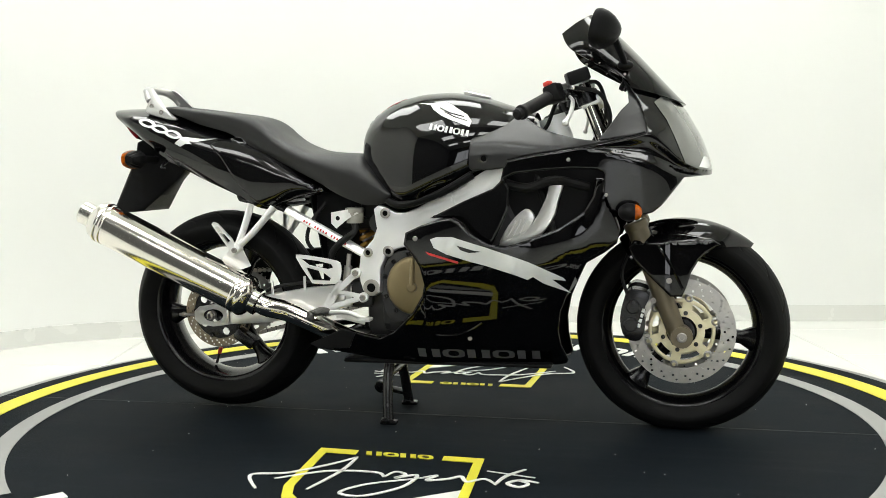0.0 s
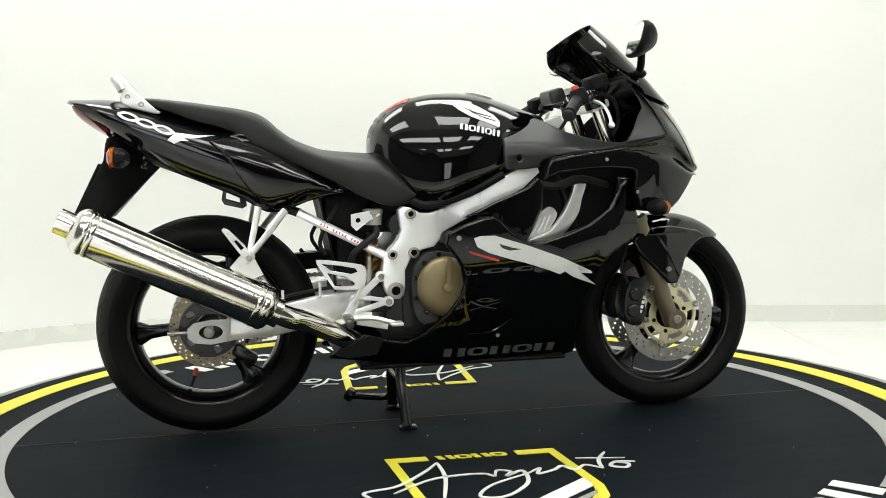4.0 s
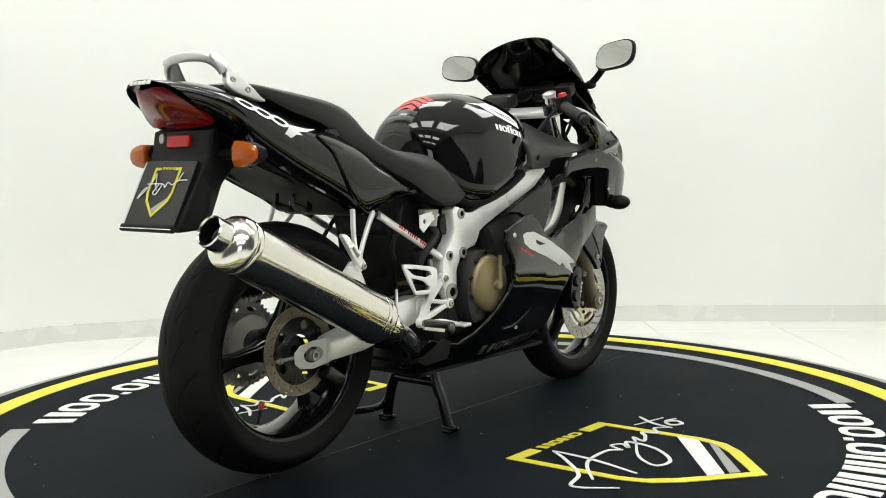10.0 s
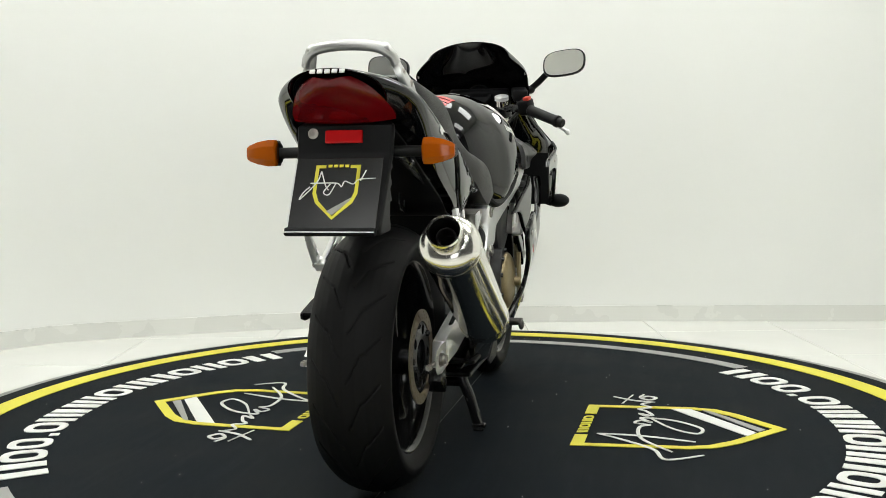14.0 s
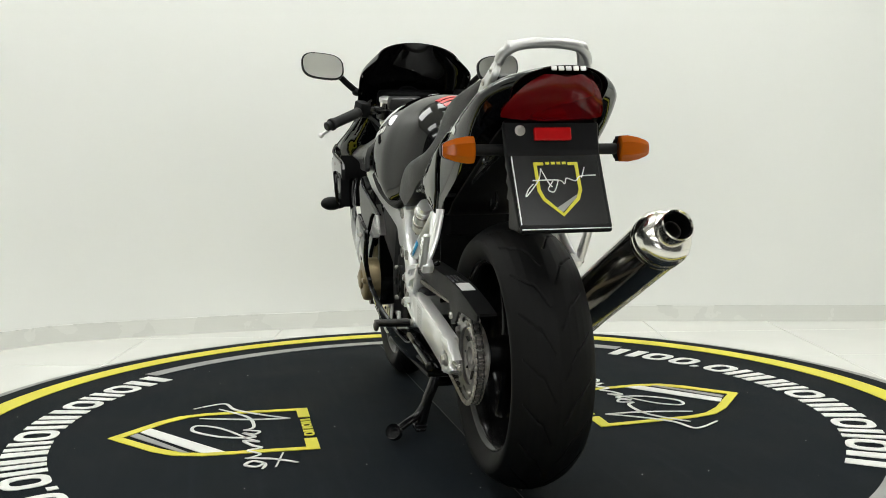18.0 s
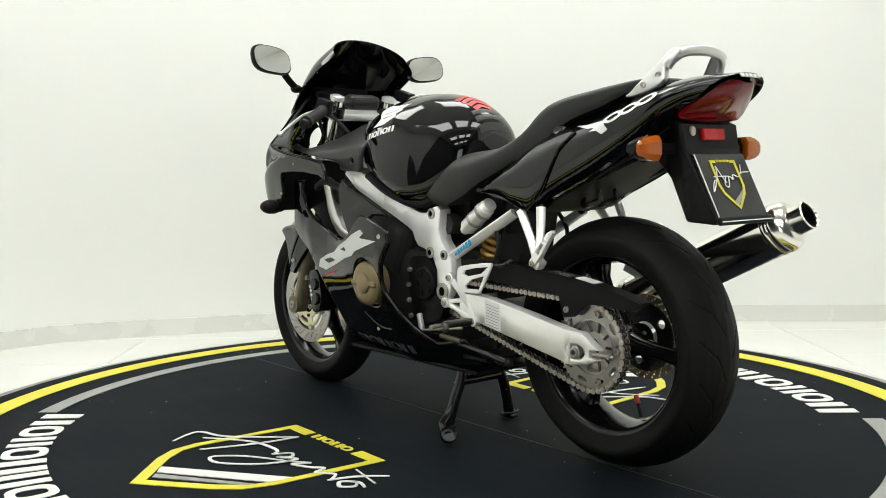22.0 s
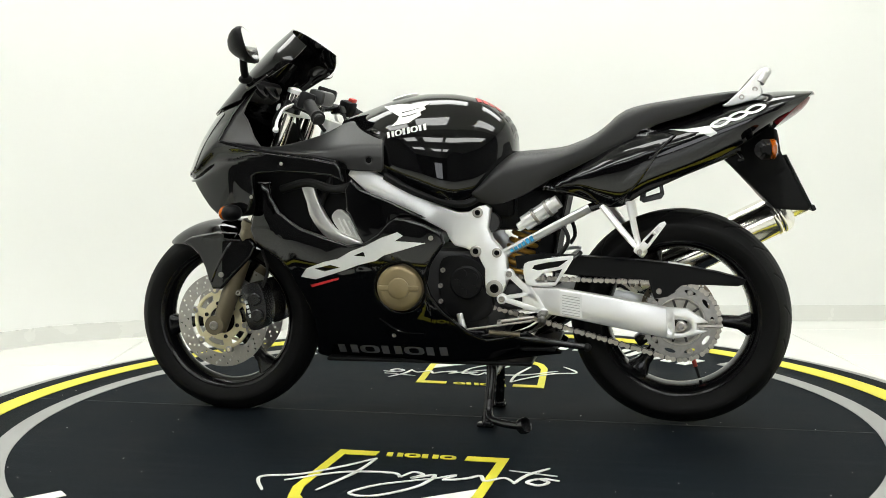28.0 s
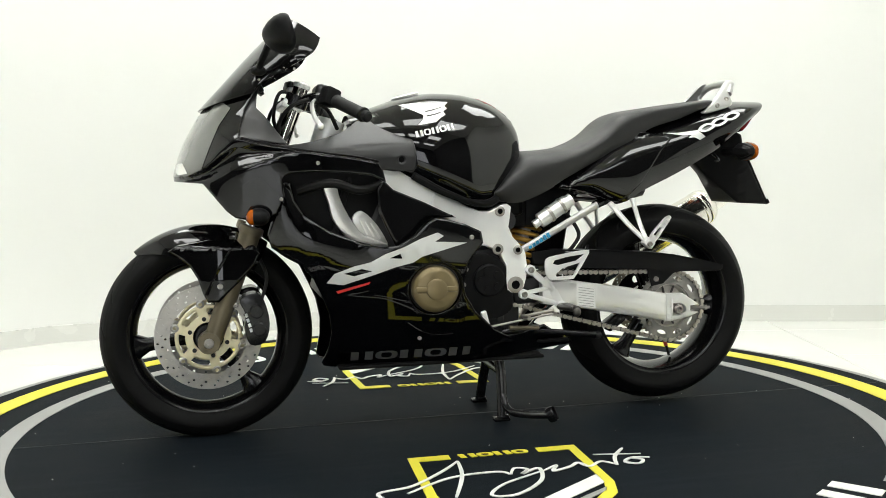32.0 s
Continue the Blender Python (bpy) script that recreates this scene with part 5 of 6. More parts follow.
    for s in (1, -1):
        part("bulb", box((-0.968, 0.026 * s, 0.905), (0.02, 0.026, 0.022), 0.005), red_plastic, light)
    blocks = [box((-1.047, 0.03 - 0.015 * k, 0.949), (0.004, 0.011, 0.0085), 0.0008, (0, 30, 0)) for k in range(5)]
    part("tail_decal", merge(*blocks), white_print, tail, "small row of pale blocks")
    # grab rail
    for s in (1, -1):
        foot = [(-0.905, 0.950), (-0.90, 0.975), (-0.925, 1.004), (-0.915, 1.018), (-0.895, 1.010), (-0.865, 0.975), (-0.815, 0.926), (-0.80, 0.918), (-0.815, 0.913), (-0.87, 0.926), (-0.895, 0.936)]
        part("grab_rail_foot", skin(rounded(foot, 3), lambda x, z: 0.118 - 0.42 * max(0.0, z - 0.94) + 0.05 * max(0, x + 0.85), s, 0.012, 0.015, 0.006), rail_silver, bike, "silver grab rail foot", 60)
        for x, z in ((-0.885, 0.958), (-0.85, 0.938)):
            part("screw", bolt(x, 0.112 * s - 0.42 * s * max(0, z - 0.94), z, 0.008, 0.008, s), steel, bike)
    part("grab_rail", tube([(-0.900, -0.098, 0.975), (-0.910, -0.090, 0.992), (-0.922, -0.062, 1.008), (-0.928, 0, 1.013), (-0.922, 0.062, 1.008), (-0.910, 0.090, 0.992), (-0.900, 0.098, 0.975)], 0.009, 14, 8, flat=1.3), rail_silver, bike, "silver looped grab rail")


def build_rear_kit(bike):
    holder = [(-0.915, 0.862), (-0.944, 0.848), (-0.955, 0.79), (-1.035, 0.640), (-1.027, 0.629), (-0.945, 0.634), (-0.84, 0.745), (-0.80, 0.785), (-0.84, 0.82)]
    ring_w = lambda x, z: max(0.026, 0.098 + 0.03 * max(0.0, z - 0.64) - 0.8 * max(0.0, x + 0.960 - 0.115 * (z - 0.645)))
    bms = [skin(holder, ring_w, s, 0.2, 0.03, 0.008) for s in (1, -1)]
    for b in bms:
        for v in b.verts:
            if abs(v.co.y) < 0.002:
                v.co.y = 0
    h = part("plate_holder", merge(*bms), matte, bike, "black plastic rear mudguard and plate holder", 45)
    tilt = math.degrees(math.atan2(0.072, 0.145))
    c = Vector((-1.002, 0.004, 0.712))
    m = pose(c.x, c.y, c.z, 0, tilt, 0)

    def on_plate(bm):
        bmesh.ops.transform(bm, matrix=m, verts=bm.verts)
        return bm
    plate = part("plate", on_plate(box((0, 0, 0), (0.005, 0.185, 0.155), 0.0015)), plate_gloss, bike, "glossy black advertising plate with a yellow shield")
    part("plate_edge", on_plate(merge(box((-0.003, 0.0905, 0.0), (0.003, 0.002, 0.15), 0), box((-0.0085, 0, -0.088), (0.002, 0.185, 0.002), 0))), silver_print, plate)
    part("plate_lip", on_plate(box((-0.002, 0, -0.085), (0.012, 0.19, 0.016), 0.003)), matte, plate)

    def flat(o, x, mat, label=""):
        bm = slab([(b_ * 1.18, a_ * 0.93) for a_, b_ in o], x - 0.0006, x + 0.0006, bevel=0)
        for v in bm.verts:
            v.co = Vector((v.co.y, v.co.x, v.co.z))
        return part("plate_print", on_plate(bm), mat, plate, label)
    # outline is written as (height, side); side runs to the rider's left
    sh = [(0.065, 0.040), (0.065, 0.022), (0.058, 0.022), (0.058, 0.034), (0.0, 0.034), (-0.02, 0.028), (-0.056, 0.0), (-0.02, -0.028), (0.0, -0.034), (0.058, -0.034), (0.058, -0.022), (0.065, -0.022), (0.065, -0.040), (-0.003, -0.040), (-0.025, -0.033), (-0.064, 0.0), (-0.025, 0.033), (-0.003, 0.040)]
    flat(sh, -0.0036, mat_yellow, "yellow shield outline")
    flat([(-0.01, -0.033), (-0.022, -0.026), (-0.053, 0.0), (-0.045, 0.012)], -0.0036, mat_grey)
    for k in range(4):
        flat([(0.066, 0.018 - 0.01 * k), (0.060, 0.018 - 0.01 * k), (0.060, 0.011 - 0.01 * k), (0.066, 0.011 - 0.01 * k)], -0.0036, mat_yellow)
    for ln in ([(0.046, 0.028), (0.02, 0.035), (-0.015, 0.06), (0.0, 0.055), (0.012, 0.045)], [(0.046, 0.028), (0.015, 0.018), (0.005, 0.012)], [(0.02, 0.045), (0.02, 0.0), (0.012, -0.01), (0.024, -0.015), (0.018, -0.03), (0.028, -0.04), (0.03, -0.068)], [(0.018, 0.01), (0.0, 0.02), (-0.005, 0.01), (0.02, 0.0)], [(0.048, -0.05), (0.025, -0.042)]):
        part("plate_print", on_plate(tube([(-0.0045, b_ * 1.2, a_) for a_, b_ in ln], 0.0013, 6)), white_print, plate)
    part("reflector", box((-0.952, 0.0, 0.8255), (0.01, 0.080, 0.027), 0.003, (0, 8, 0)), red_reflector, bike, "small red rectangular reflector")
    part("seat_lock", merge(lathe([(0.011, 0), (0.011, 0.006), (0.008, 0.008), (0.003, 0.008)], (-0.943, 0.068, 0.8325), (-1, 0, 0.1), 18)), steel, bike)
    for s in (1, -1):
        def cell(cx, k, deep=1.0):
            rings = []
            for y, hz, hx in ((0.158, 0.021, 0.017), (0.161, 0.0275, 0.022), (0.176, 0.028, 0.023), (0.200, 0.0235, 0.019), (0.219, 0.0165, 0.012), (0.225, 0.0115, 0.007)):
                rings.append([Vector((cx + hx * k * deep * a, y * s, 0.795 + hz * k * b)) for a, b in ((-0.45, -1), (0.45, -1), (1, -0.5), (1, 0.5), (0.45, 1), (-0.45, 1), (-1, 0.5), (-1, -0.5))])
            return loft(rings)
        ind = part("rear_indicator", merge(cell(-0.908, 0.96), cell(-0.898, 0.75)), matte, bike, "rear turn signal", 15)
        part("amber_lens", cell(-0.924, 0.99, 0.62), amber_lens, ind, "faceted amber lens", 15)
        part("stalk", tube([(-0.90, 0.07 * s, 0.795), (-0.905, 0.162 * s, 0.795)], 0.012, 12), rubber, ind)
        # pillion pegs
        y = 0.188 * s
        br = part("peg_bracket", merge(tube([(-0.553, 0.145 * s, 0.658), (-0.568, 0.162 * s, 0.590), (-0.583, y, 0.530)], (0.012, 0.0095), 10, flat=0.6), tube([(-0.480, 0.145 * s, 0.648), (-0.533, 0.162 * s, 0.582), (-0.580, y, 0.530)], (0.012, 0.0095), 10, flat=0.6),
                                       box((-0.585, y, 0.526), (0.034, 0.030, 0.026), 0.006, (0, -38, 0))), alu, bike, "cast aluminium pillion peg bracket")
        d, n = Vector((-0.063, 0, 0.079)).normalized(), Vector((0.079, 0, 0.063)).normalized()
        p = Vector((-0.586, 0, 0.526))
        leaf = [p + d * 0.000 + n * 0.010, p + d * 0.030 + n * 0.015, p + d * 0.090 + n * 0.009, p + d * 0.102 + n * 0.002, p + d * 0.100 - n * 0.006, p + d * 0.030 - n * 0.010, p - n * 0.009]
        slot = [p + d * 0.026 + n * 0.009, p + d * 0.056 + n * 0.007, p + d * 0.056 + n * 0.000, p + d * 0.026 - n * 0.002]
        part("pillion_peg", merge(slab([(v.x, v.z) for v in leaf], min(y + 0.004 * s, y + 0.020 * s), max(y + 0.004 * s, y + 0.020 * s), [[(v.x, v.z) for v in slot]], 0.003),
                                  *[tube([p + d * (0.062 + 0.011 * k) + n * 0.008 + Vector((0, y + 0.021 * s, 0)), p + d * (0.062 + 0.011 * k) - n * 0.006 + Vector((0, y + 0.021 * s, 0))], 0.002, 6) for k in range(3)]), alu, br, "folded ribbed aluminium pillion peg")
        part("peg_bolt", bolt(-0.583, y + 0.015 * s, 0.524, 0.008, 0.008, s), steel, br)
        # rider pegs
        y = 0.170 * s
        tri = rounded([(-0.402, 0.501), (-0.390, 0.510), (-0.335, 0.503), (-0.277, 0.493), (-0.264, 0.479), (-0.266, 0.445), (-0.282, 0.425), (-0.345, 0.425), (-0.360, 0.436)], 2)
        h1 = [(-0.388, 0.4985), (-0.335, 0.492), (-0.294, 0.483), (-0.288, 0.473), (-0.305, 0.468), (-0.362, 0.4795)]
        h2 = [(-0.372, 0.473), (-0.352, 0.436), (-0.300, 0.434), (-0.296, 0.442), (-0.320, 0.460)]
        heel = part("heel_guard", slab(tri, min(y, y + 0.008 * s), max(y, y + 0.008 * s), [h1, h2], 0.0015), silver, bike, "silver triangular heel guard")
        def strut(a, b, w=0.009):
            p, q = Vector(a), Vector(b)
            n = Vector((-(q - p).y, (q - p).x)).normalized() * w
            return slab([tuple(v) for v in (p - n, q - n, q + n, p + n)], min(y - 0.013 * s, y - 0.001 * s), max(y - 0.013 * s, y - 0.001 * s), bevel=0.002)
        hang = part("peg_hanger", merge(strut((-0.222, 0.457), (-0.292, 0.393)), strut((-0.292, 0.393), (-0.318, 0.346), 0.012), strut((-0.201, 0.386), (-0.318, 0.350), 0.0075), strut((-0.205, 0.388), (-0.285, 0.402), 0.006), strut((-0.300, 0.380), (-0.272, 0.435), 0.007),
                                        *[lathe([(0.0145, -0.014), (0.0145, 0.002), (0.012, 0.003), (0.0, 0.003)], (hx, y, hz), (0, s, 0), 18) for hx, hz in ((-0.222, 0.457), (-0.201, 0.386), (-0.318, 0.347))]), silver, bike, "cast silver footpeg hanger")
        for hx, hz in ((-0.222, 0.457), (-0.201, 0.386), (-0.318, 0.347)):
            part("bolt", bolt(hx, y + 0.003 * s, hz, 0.009, 0.006, s), steel, hang)
        part("footpeg", merge(tube([(-0.312, y, 0.345), (-0.325, y + 0.105 * s, 0.350)], 0.010, 10), box((-0.322, y + 0.055 * s, 0.352), (0.024, 0.085, 0.012), 0.004, (0, 0, 0)), ball((-0.325, y + 0.102 * s, 0.342), (0.012, 0.008, 0.014))), dark_steel, hang, "ribbed dark footpeg")
        if s > 0:
            part("gear_lever", merge(tube([(-0.292, y, 0.335), (-0.19, y + 0.008, 0.322)], 0.005, 10), tube([(-0.195, y, 0.322), (-0.20, y + 0.05, 0.322)], 0.0065, 10)), steel, bike, "aluminium gear lever")
            part("gear_arm", box((-0.083, 0.165, 0.318), (0.018, 0.012, 0.05), 0.004, (0, 15, 0)), alu, bike)
            part("gear_rod", tube([(-0.097, 0.172, 0.296), (-0.286, 0.18, 0.326)], 0.0035, 8), steel, bike)
        else:
            part("brake_pedal", merge(tube([(-0.305, y, 0.340), (-0.25, y - 0.004, 0.342), (-0.19, y - 0.02, 0.327)], 0.007, 10), box((-0.185, y - 0.03, 0.327), (0.035, 0.04, 0.01), 0.003)), alu, bike, "aluminium brake pedal")
            part("master_cylinder", merge(tube([(-0.262, y + 0.025, 0.40), (-0.252, y + 0.025, 0.475)], 0.012, 12), tube([(-0.252, y + 0.025, 0.475), (-0.25, y + 0.03, 0.51)], 0.007, 8)), steel, bike)
            part("rod_guard", box((-0.245, y + 0.02, 0.322), (0.09, 0.006, 0.02), 0.002, (0, 12, 0)), alu, bike)
    # number of small things under the tail
    for s in (1, -1):
        part("tie_hook", tube([(-0.845, 0.10 * s, 0.79), (-0.855, 0.118 * s, 0.772), (-0.845, 0.112 * s, 0.768)], 0.005, 8), black_metal, bike)
        part("tail_bracket", slab([(-0.642, 0.72), (-0.650, 0.675), (-0.642, 0.662), (-0.592, 0.650), (-0.580, 0.658), (-0.588, 0.72)], 0.03 * s - 0.002, 0.03 * s + 0.002, [[(-0.634, 0.71), (-0.638, 0.678), (-0.598, 0.666), (-0.602, 0.71)]], 0.0008), black_metal, bike, "black steel bracket under the tail")
    side_stand = part("side_stand", tube([(-0.13, 0.135, 0.270), (-0.19, 0.145, 0.276), (-0.30, 0.15, 0.266), (-0.437, 0.152, 0.250)], 0.0095, 12), black_metal, bike, "folded black side stand")
    part("pivot_block", box((-0.12, 0.13, 0.270), (0.055, 0.03, 0.04), 0.006), black_metal, side_stand)
    part("stand_spring", tube([(-0.16, 0.152, 0.286), (-0.25, 0.156, 0.282)], 0.007, 10), fork_bronze, side_stand, "brassy return spring")
    part("stand_tip", ball((-0.439, 0.152, 0.250), (0.012, 0.012, 0.012)), rubber, side_stand)
    # centre stand
    stand = part("centre_stand", merge(tube([(-0.155, -0.075, 0.143), (-0.155, 0.085, 0.143)], 0.0135, 12), tube([(-0.155, -0.075, 0.200), (-0.155, 0.075, 0.200)], 0.0165, 12), tube([(-0.150, 0.0, 0.26), (-0.155, 0.0, 0.20)], 0.02, 12)), black_metal, bike, "black steel centre stand")
    for s in (1, -1):
        leg = part("stand_leg", tube([(-0.150, 0.066 * s, 0.215), (-0.153, 0.070 * s, 0.175), (-0.155, 0.082 * s, 0.135), (-0.152, 0.100 * s, 0.09), (-0.146, 0.120 * s, 0.012)], 0.0155, 14), black_metal, stand)
        part("stand_foot", merge(box((-0.143, 0.122 * s, 0.008), (0.05, 0.03, 0.012), 0.004), box((-0.15, 0.122 * s, 0.016), (0.026, 0.04, 0.012), 0.004)), black_metal, leg, "worn steel foot")
    part("foot_tang", tube([(-0.152, 0.104, 0.085), (-0.154, 0.128, 0.050), (-0.168, 0.16, 0.034), (-0.21, 0.19, 0.031), (-0.262, 0.215, 0.033)], 0.011, 12), black_metal, stand, "bent foot lever")
    part("tang_pad", lathe([(0.008, -0.012), (0.0215, -0.012), (0.0235, 0.0), (0.0215, 0.010), (0.019, 0.008), (0.018, -0.006), (0.0, -0.006)], (-0.268, 0.219, 0.036), (-0.75, 0.45, 0.45), 20), black_metal, stand, "dished pedal pad")


def build_front(bike):
    top = Vector((0.437, 0, 0.955))
    low = Vector((FA[0] - 0.012, 0, FA[1]))
    for s in (1, -1):
        o = Vector((0, 0.103 * s, 0))
        d = (top - low).normalized()
        m1, m2 = low + d * 0.32, low + d * 0.20
        leg = part("fork_leg", merge(tube([low + o - d * 0.025, low + o + d * 0.06, m2 + o, m1 + o], (0.025, 0.030), 20, 4), lathe([(0.032, 0), (0.034, 0.004), (0.034, 0.02), (0.03, 0.024)], m1 + o - d * 0.012, d, 24),
                                      tube([(FA[0], 0.085 * s, FA[1] - 0.008), (FA[0], 0.130 * s, FA[1] - 0.008)], 0.030, 20)), fork_bronze, bike, "bronze painted fork slider")
        part("fork_tube", tube([m1 + o, top + o + d * 0.03], 0.0205, 20), polished, leg, "chromed fork tube")
        part("pinch_bolt", bolt(FA[0], 0.128 * s, FA[1] - 0.008, 0.014, 0.008, s), steel, leg)
        # caliper
        cal = part("brake_caliper", merge(slab(rounded([(0.612, 0.400), (0.570, 0.416), (0.545, 0.395), (0.531, 0.330), (0.546, 0.278), (0.585, 0.272), (0.600, 0.312), (0.597, 0.358)], 3), min(0.045 * s, 0.118 * s), max(0.045 * s, 0.118 * s), bevel=0.006),
                                          lathe([(0.02, 0), (0.02, 0.012), (0.016, 0.015), (0, 0.015)], (0.567, 0.112 * s, 0.366), (0, s, 0), 20), lathe([(0.02, 0), (0.02, 0.012), (0.016, 0.015), (0, 0.015)], (0.560, 0.112 * s, 0.316), (0, s, 0), 20)), black_metal, bike, "black four-piston brake caliper")
        for k in range(4):
            part("caliper_bar", box((0.583 + 0.004 * k, 0.1205 * s, 0.314 + 0.014 * k), (0.008, 0.003, 0.010), 0, (0, 20, 0)), silver_print, cal)
        for x, z in ((0.622, 0.384), (0.605, 0.284)):
            part("bolt", bolt(x, 0.10 * s, z, 0.009, 0.02, s), steel, cal)
        part("brake_line", tube([(0.55, 0.10 * s, 0.40), (0.535, 0.09 * s, 0.46), (0.56, 0.085 * s, 0.55), (0.53, 0.08 * s, 0.68), (0.46, 0.05 * s, 0.80)], 0.005, 8), rubber, bike)
        # bars
        bar = part("handlebar", merge(tube([top + o + Vector((-0.005, 0, -0.005)), (0.392, 0.165 * s, 0.955), (0.335, 0.225 * s, 0.940)], 0.0125, 14), lathe([(0.021, -0.018), (0.032, -0.016), (0.032, 0.016), (0.021, 0.018)], top + o - d * 0.01, d, 24)), black_metal, bike, "black clip-on handlebar")
        g0, g1 = Vector((0.345, 0.208 * s, 0.942)), Vector((0.276, 0.322 * s, 0.893))
        gd = (g1 - g0).normalized()
        part("grip", merge(lathe([(0.016, 0), (0.019, 0.004), (0.0175, 0.012), (0.017, 0.10), (0.018, 0.115), (0.020, 0.118), (0.020, 0.124), (0.012, 0.126)], g0, gd, 20), lathe([(0.010, 0.126), (0.015, 0.128), (0.015, 0.142), (0.010, 0.146), (0.0, 0.146)], g0, gd, 18)), rubber, bar, "ribbed black rubber grip")
        part("switch_box", box(tuple(g0 - gd * 0.016 + Vector((0.006, 0, 0.006))), (0.046, 0.042, 0.05), 0.008, (0, -20, 25 * s)), matte, bar)
        if s < 0:
            part("kill_switch", box(tuple(g0 - gd * 0.01 + Vector((-0.008, 0, 0.034))), (0.02, 0.022, 0.012), 0.003, (0, -20, 25 * s)), red_plastic, bar, "red kill switch")
        part("lever", tube([(0.398, 0.185 * s, 0.946), (0.412, 0.235 * s, 0.930), (0.412, 0.285 * s, 0.898), (0.402, 0.325 * s, 0.871)], 0.0045, 10, flat=1.5), alu, bar, "silver brake lever" if s < 0 else "silver clutch lever")
        part("lever_end", ball((0.401, 0.328 * s, 0.869), (0.009, 0.009, 0.009)), alu, bar)
        part("lever_perch", box(tuple(g0 + Vector((0.035, -0.035 * s, 0.006))), (0.05, 0.035, 0.026), 0.006, (0, 0, 25 * s)), black_metal, bar)
        part("fork_cap", lathe([(0.024, 0), (0.024, 0.012), (0.017, 0.015), (0.008, 0.018), (0, 0.018)], top + o + d * 0.03, d, 20), alu, bike)
        # mirrors
        mc = Vector((0.492, 0.308 * s, 1.106))
        rings = []
        for u, k in ((0.0, 1.0), (0.005, 1.03), (0.018, 1.04), (0.038, 0.94), (0.058, 0.74), (0.074, 0.48), (0.083, 0.24), (0.086, 0.06)):
            ring = []
            for j in range(28):
                a = 2 * math.pi * j / 28
                cy, cz = math.cos(a), math.sin(a)
                yy = 0.070 * k * (abs(cy) ** 0.62) * (1 if cy > 0 else -1)
                zz = 0.0435 * k * (abs(cz) ** 0.72) * (1 if cz > 0 else -1)
                ring.append(mc + Vector((0.72 * u - 0.014 + 0.28 * zz - 0.12 * yy * s, yy, zz + 0.10 * yy * s - 0.10 * u)))
            rings.append(ring)
        mir = part("mirror", loft(rings), matte, bike, "black mirror housing", 50)
        glass = [Vector((mc.x - 0.0155 + (p.x - mc.x + 0.014) * 0.95, mc.y + (p.y - mc.y) * 0.955, mc.z + (p.z - mc.z) * 0.94)) for p in rings[0]]
        gb = bmesh.new()
        gb.faces.new([gb.verts.new(p) for p in glass])
        part("mirror_glass", gb, mirror_glass, mir, "mirror glass")
        part("mirror_stem", merge(tube([(0.545, 0.186 * s, 1.026), (0.538, 0.215 * s, 1.048), (0.522, 0.255 * s, 1.084)], 0.009, 12, flat=1.3), ball((0.547, 0.183 * s, 1.023), (0.022, 0.018, 0.014))), matte, mir)
        # front indicators
        ind = part("front_indicator", merge(ball((0.562, 0.280 * s, 0.637), (0.030, 0.038, 0.024), seg=24), lathe([(0.0125, 0.0), (0.016, 0.004), (0.019, 0.016), (0.018, 0.022)], (0.560, 0.236 * s, 0.637), (0, s, 0), 18)), matte, bike, "black front turn signal")
        part("amber_lens", ball((0.579, 0.284 * s, 0.637), (0.0165, 0.028, 0.0205), seg=20), amber_lens, ind, "amber lens")
        part("stalk", tube([(0.552, 0.18 * s, 0.638), (0.556, 0.25 * s, 0.638)], 0.011, 12), rubber, ind)
        # mudguard side plate
        pl = [(0.553, 0.530), (0.572, 0.556), (0.622, 0.568), (0.69, 0.572), (0.775, 0.556), (0.800, 0.540), (0.765, 0.518), (0.742, 0.497), (0.722, 0.463), (0.710, 0.424), (0.698, 0.398), (0.668, 0.398), (0.610, 0.455), (0.570, 0.496)]
        side = lambda x, z: 0.142 - 0.10 * max(0.0, z - 0.46) - 0.9 * max(0.0, z - 0.55) - 0.16 * max(0.0, x - 0.66)
        part("mudguard_side", skin(pl, side, s, 0.008, 0.016, 0.008), gloss, bike, "black mudguard side plate", 60)
        part("mudguard_crease", tube([(x, (side(x, z) - 0.001) * s, z) for x, z in ((0.616, 0.564), (0.643, 0.526), (0.673, 0.476), (0.700, 0.420))], 0.0045, 8), gloss, bike)
        part("screw", bolt(0.6637, 0.142 * s, 0.443, 0.008, 0.006, s), steel, bike)
    rows = []
    for k in range(29):
        u = k / 28
        a = radians(51 + 73 * u)
        w = table((0.0, 0.014), (0.08, 0.050), (0.22, 0.084), (0.42, 0.114), (0.7, 0.131), (1.0, 0.128))(u)
        R = 0.312 + 0.004 * math.sin(math.pi * u)
        row = []
        for j in range(17):
            v = j / 8 - 1
            rr = R - 0.085 * (abs(v) ** 2.6) * min(1.0, u * 2.5 + 0.15)
            row.append(Vector((FA[0] + rr * math.cos(a), w * v, FA[1] + rr * math.sin(a))))
        rows.append(row)
    part("front_mudguard", grid(rows, 0.004), gloss, bike, "gloss black front mudguard", 60)
    part("triple_clamp", merge(box((0.452, 0, 0.935), (0.06, 0.25, 0.025), 0.008, (0, -22, 0)), box((0.505, 0, 0.79), (0.06, 0.25, 0.03), 0.008, (0, -22, 0))), silver, bike, "silver fork clamp")
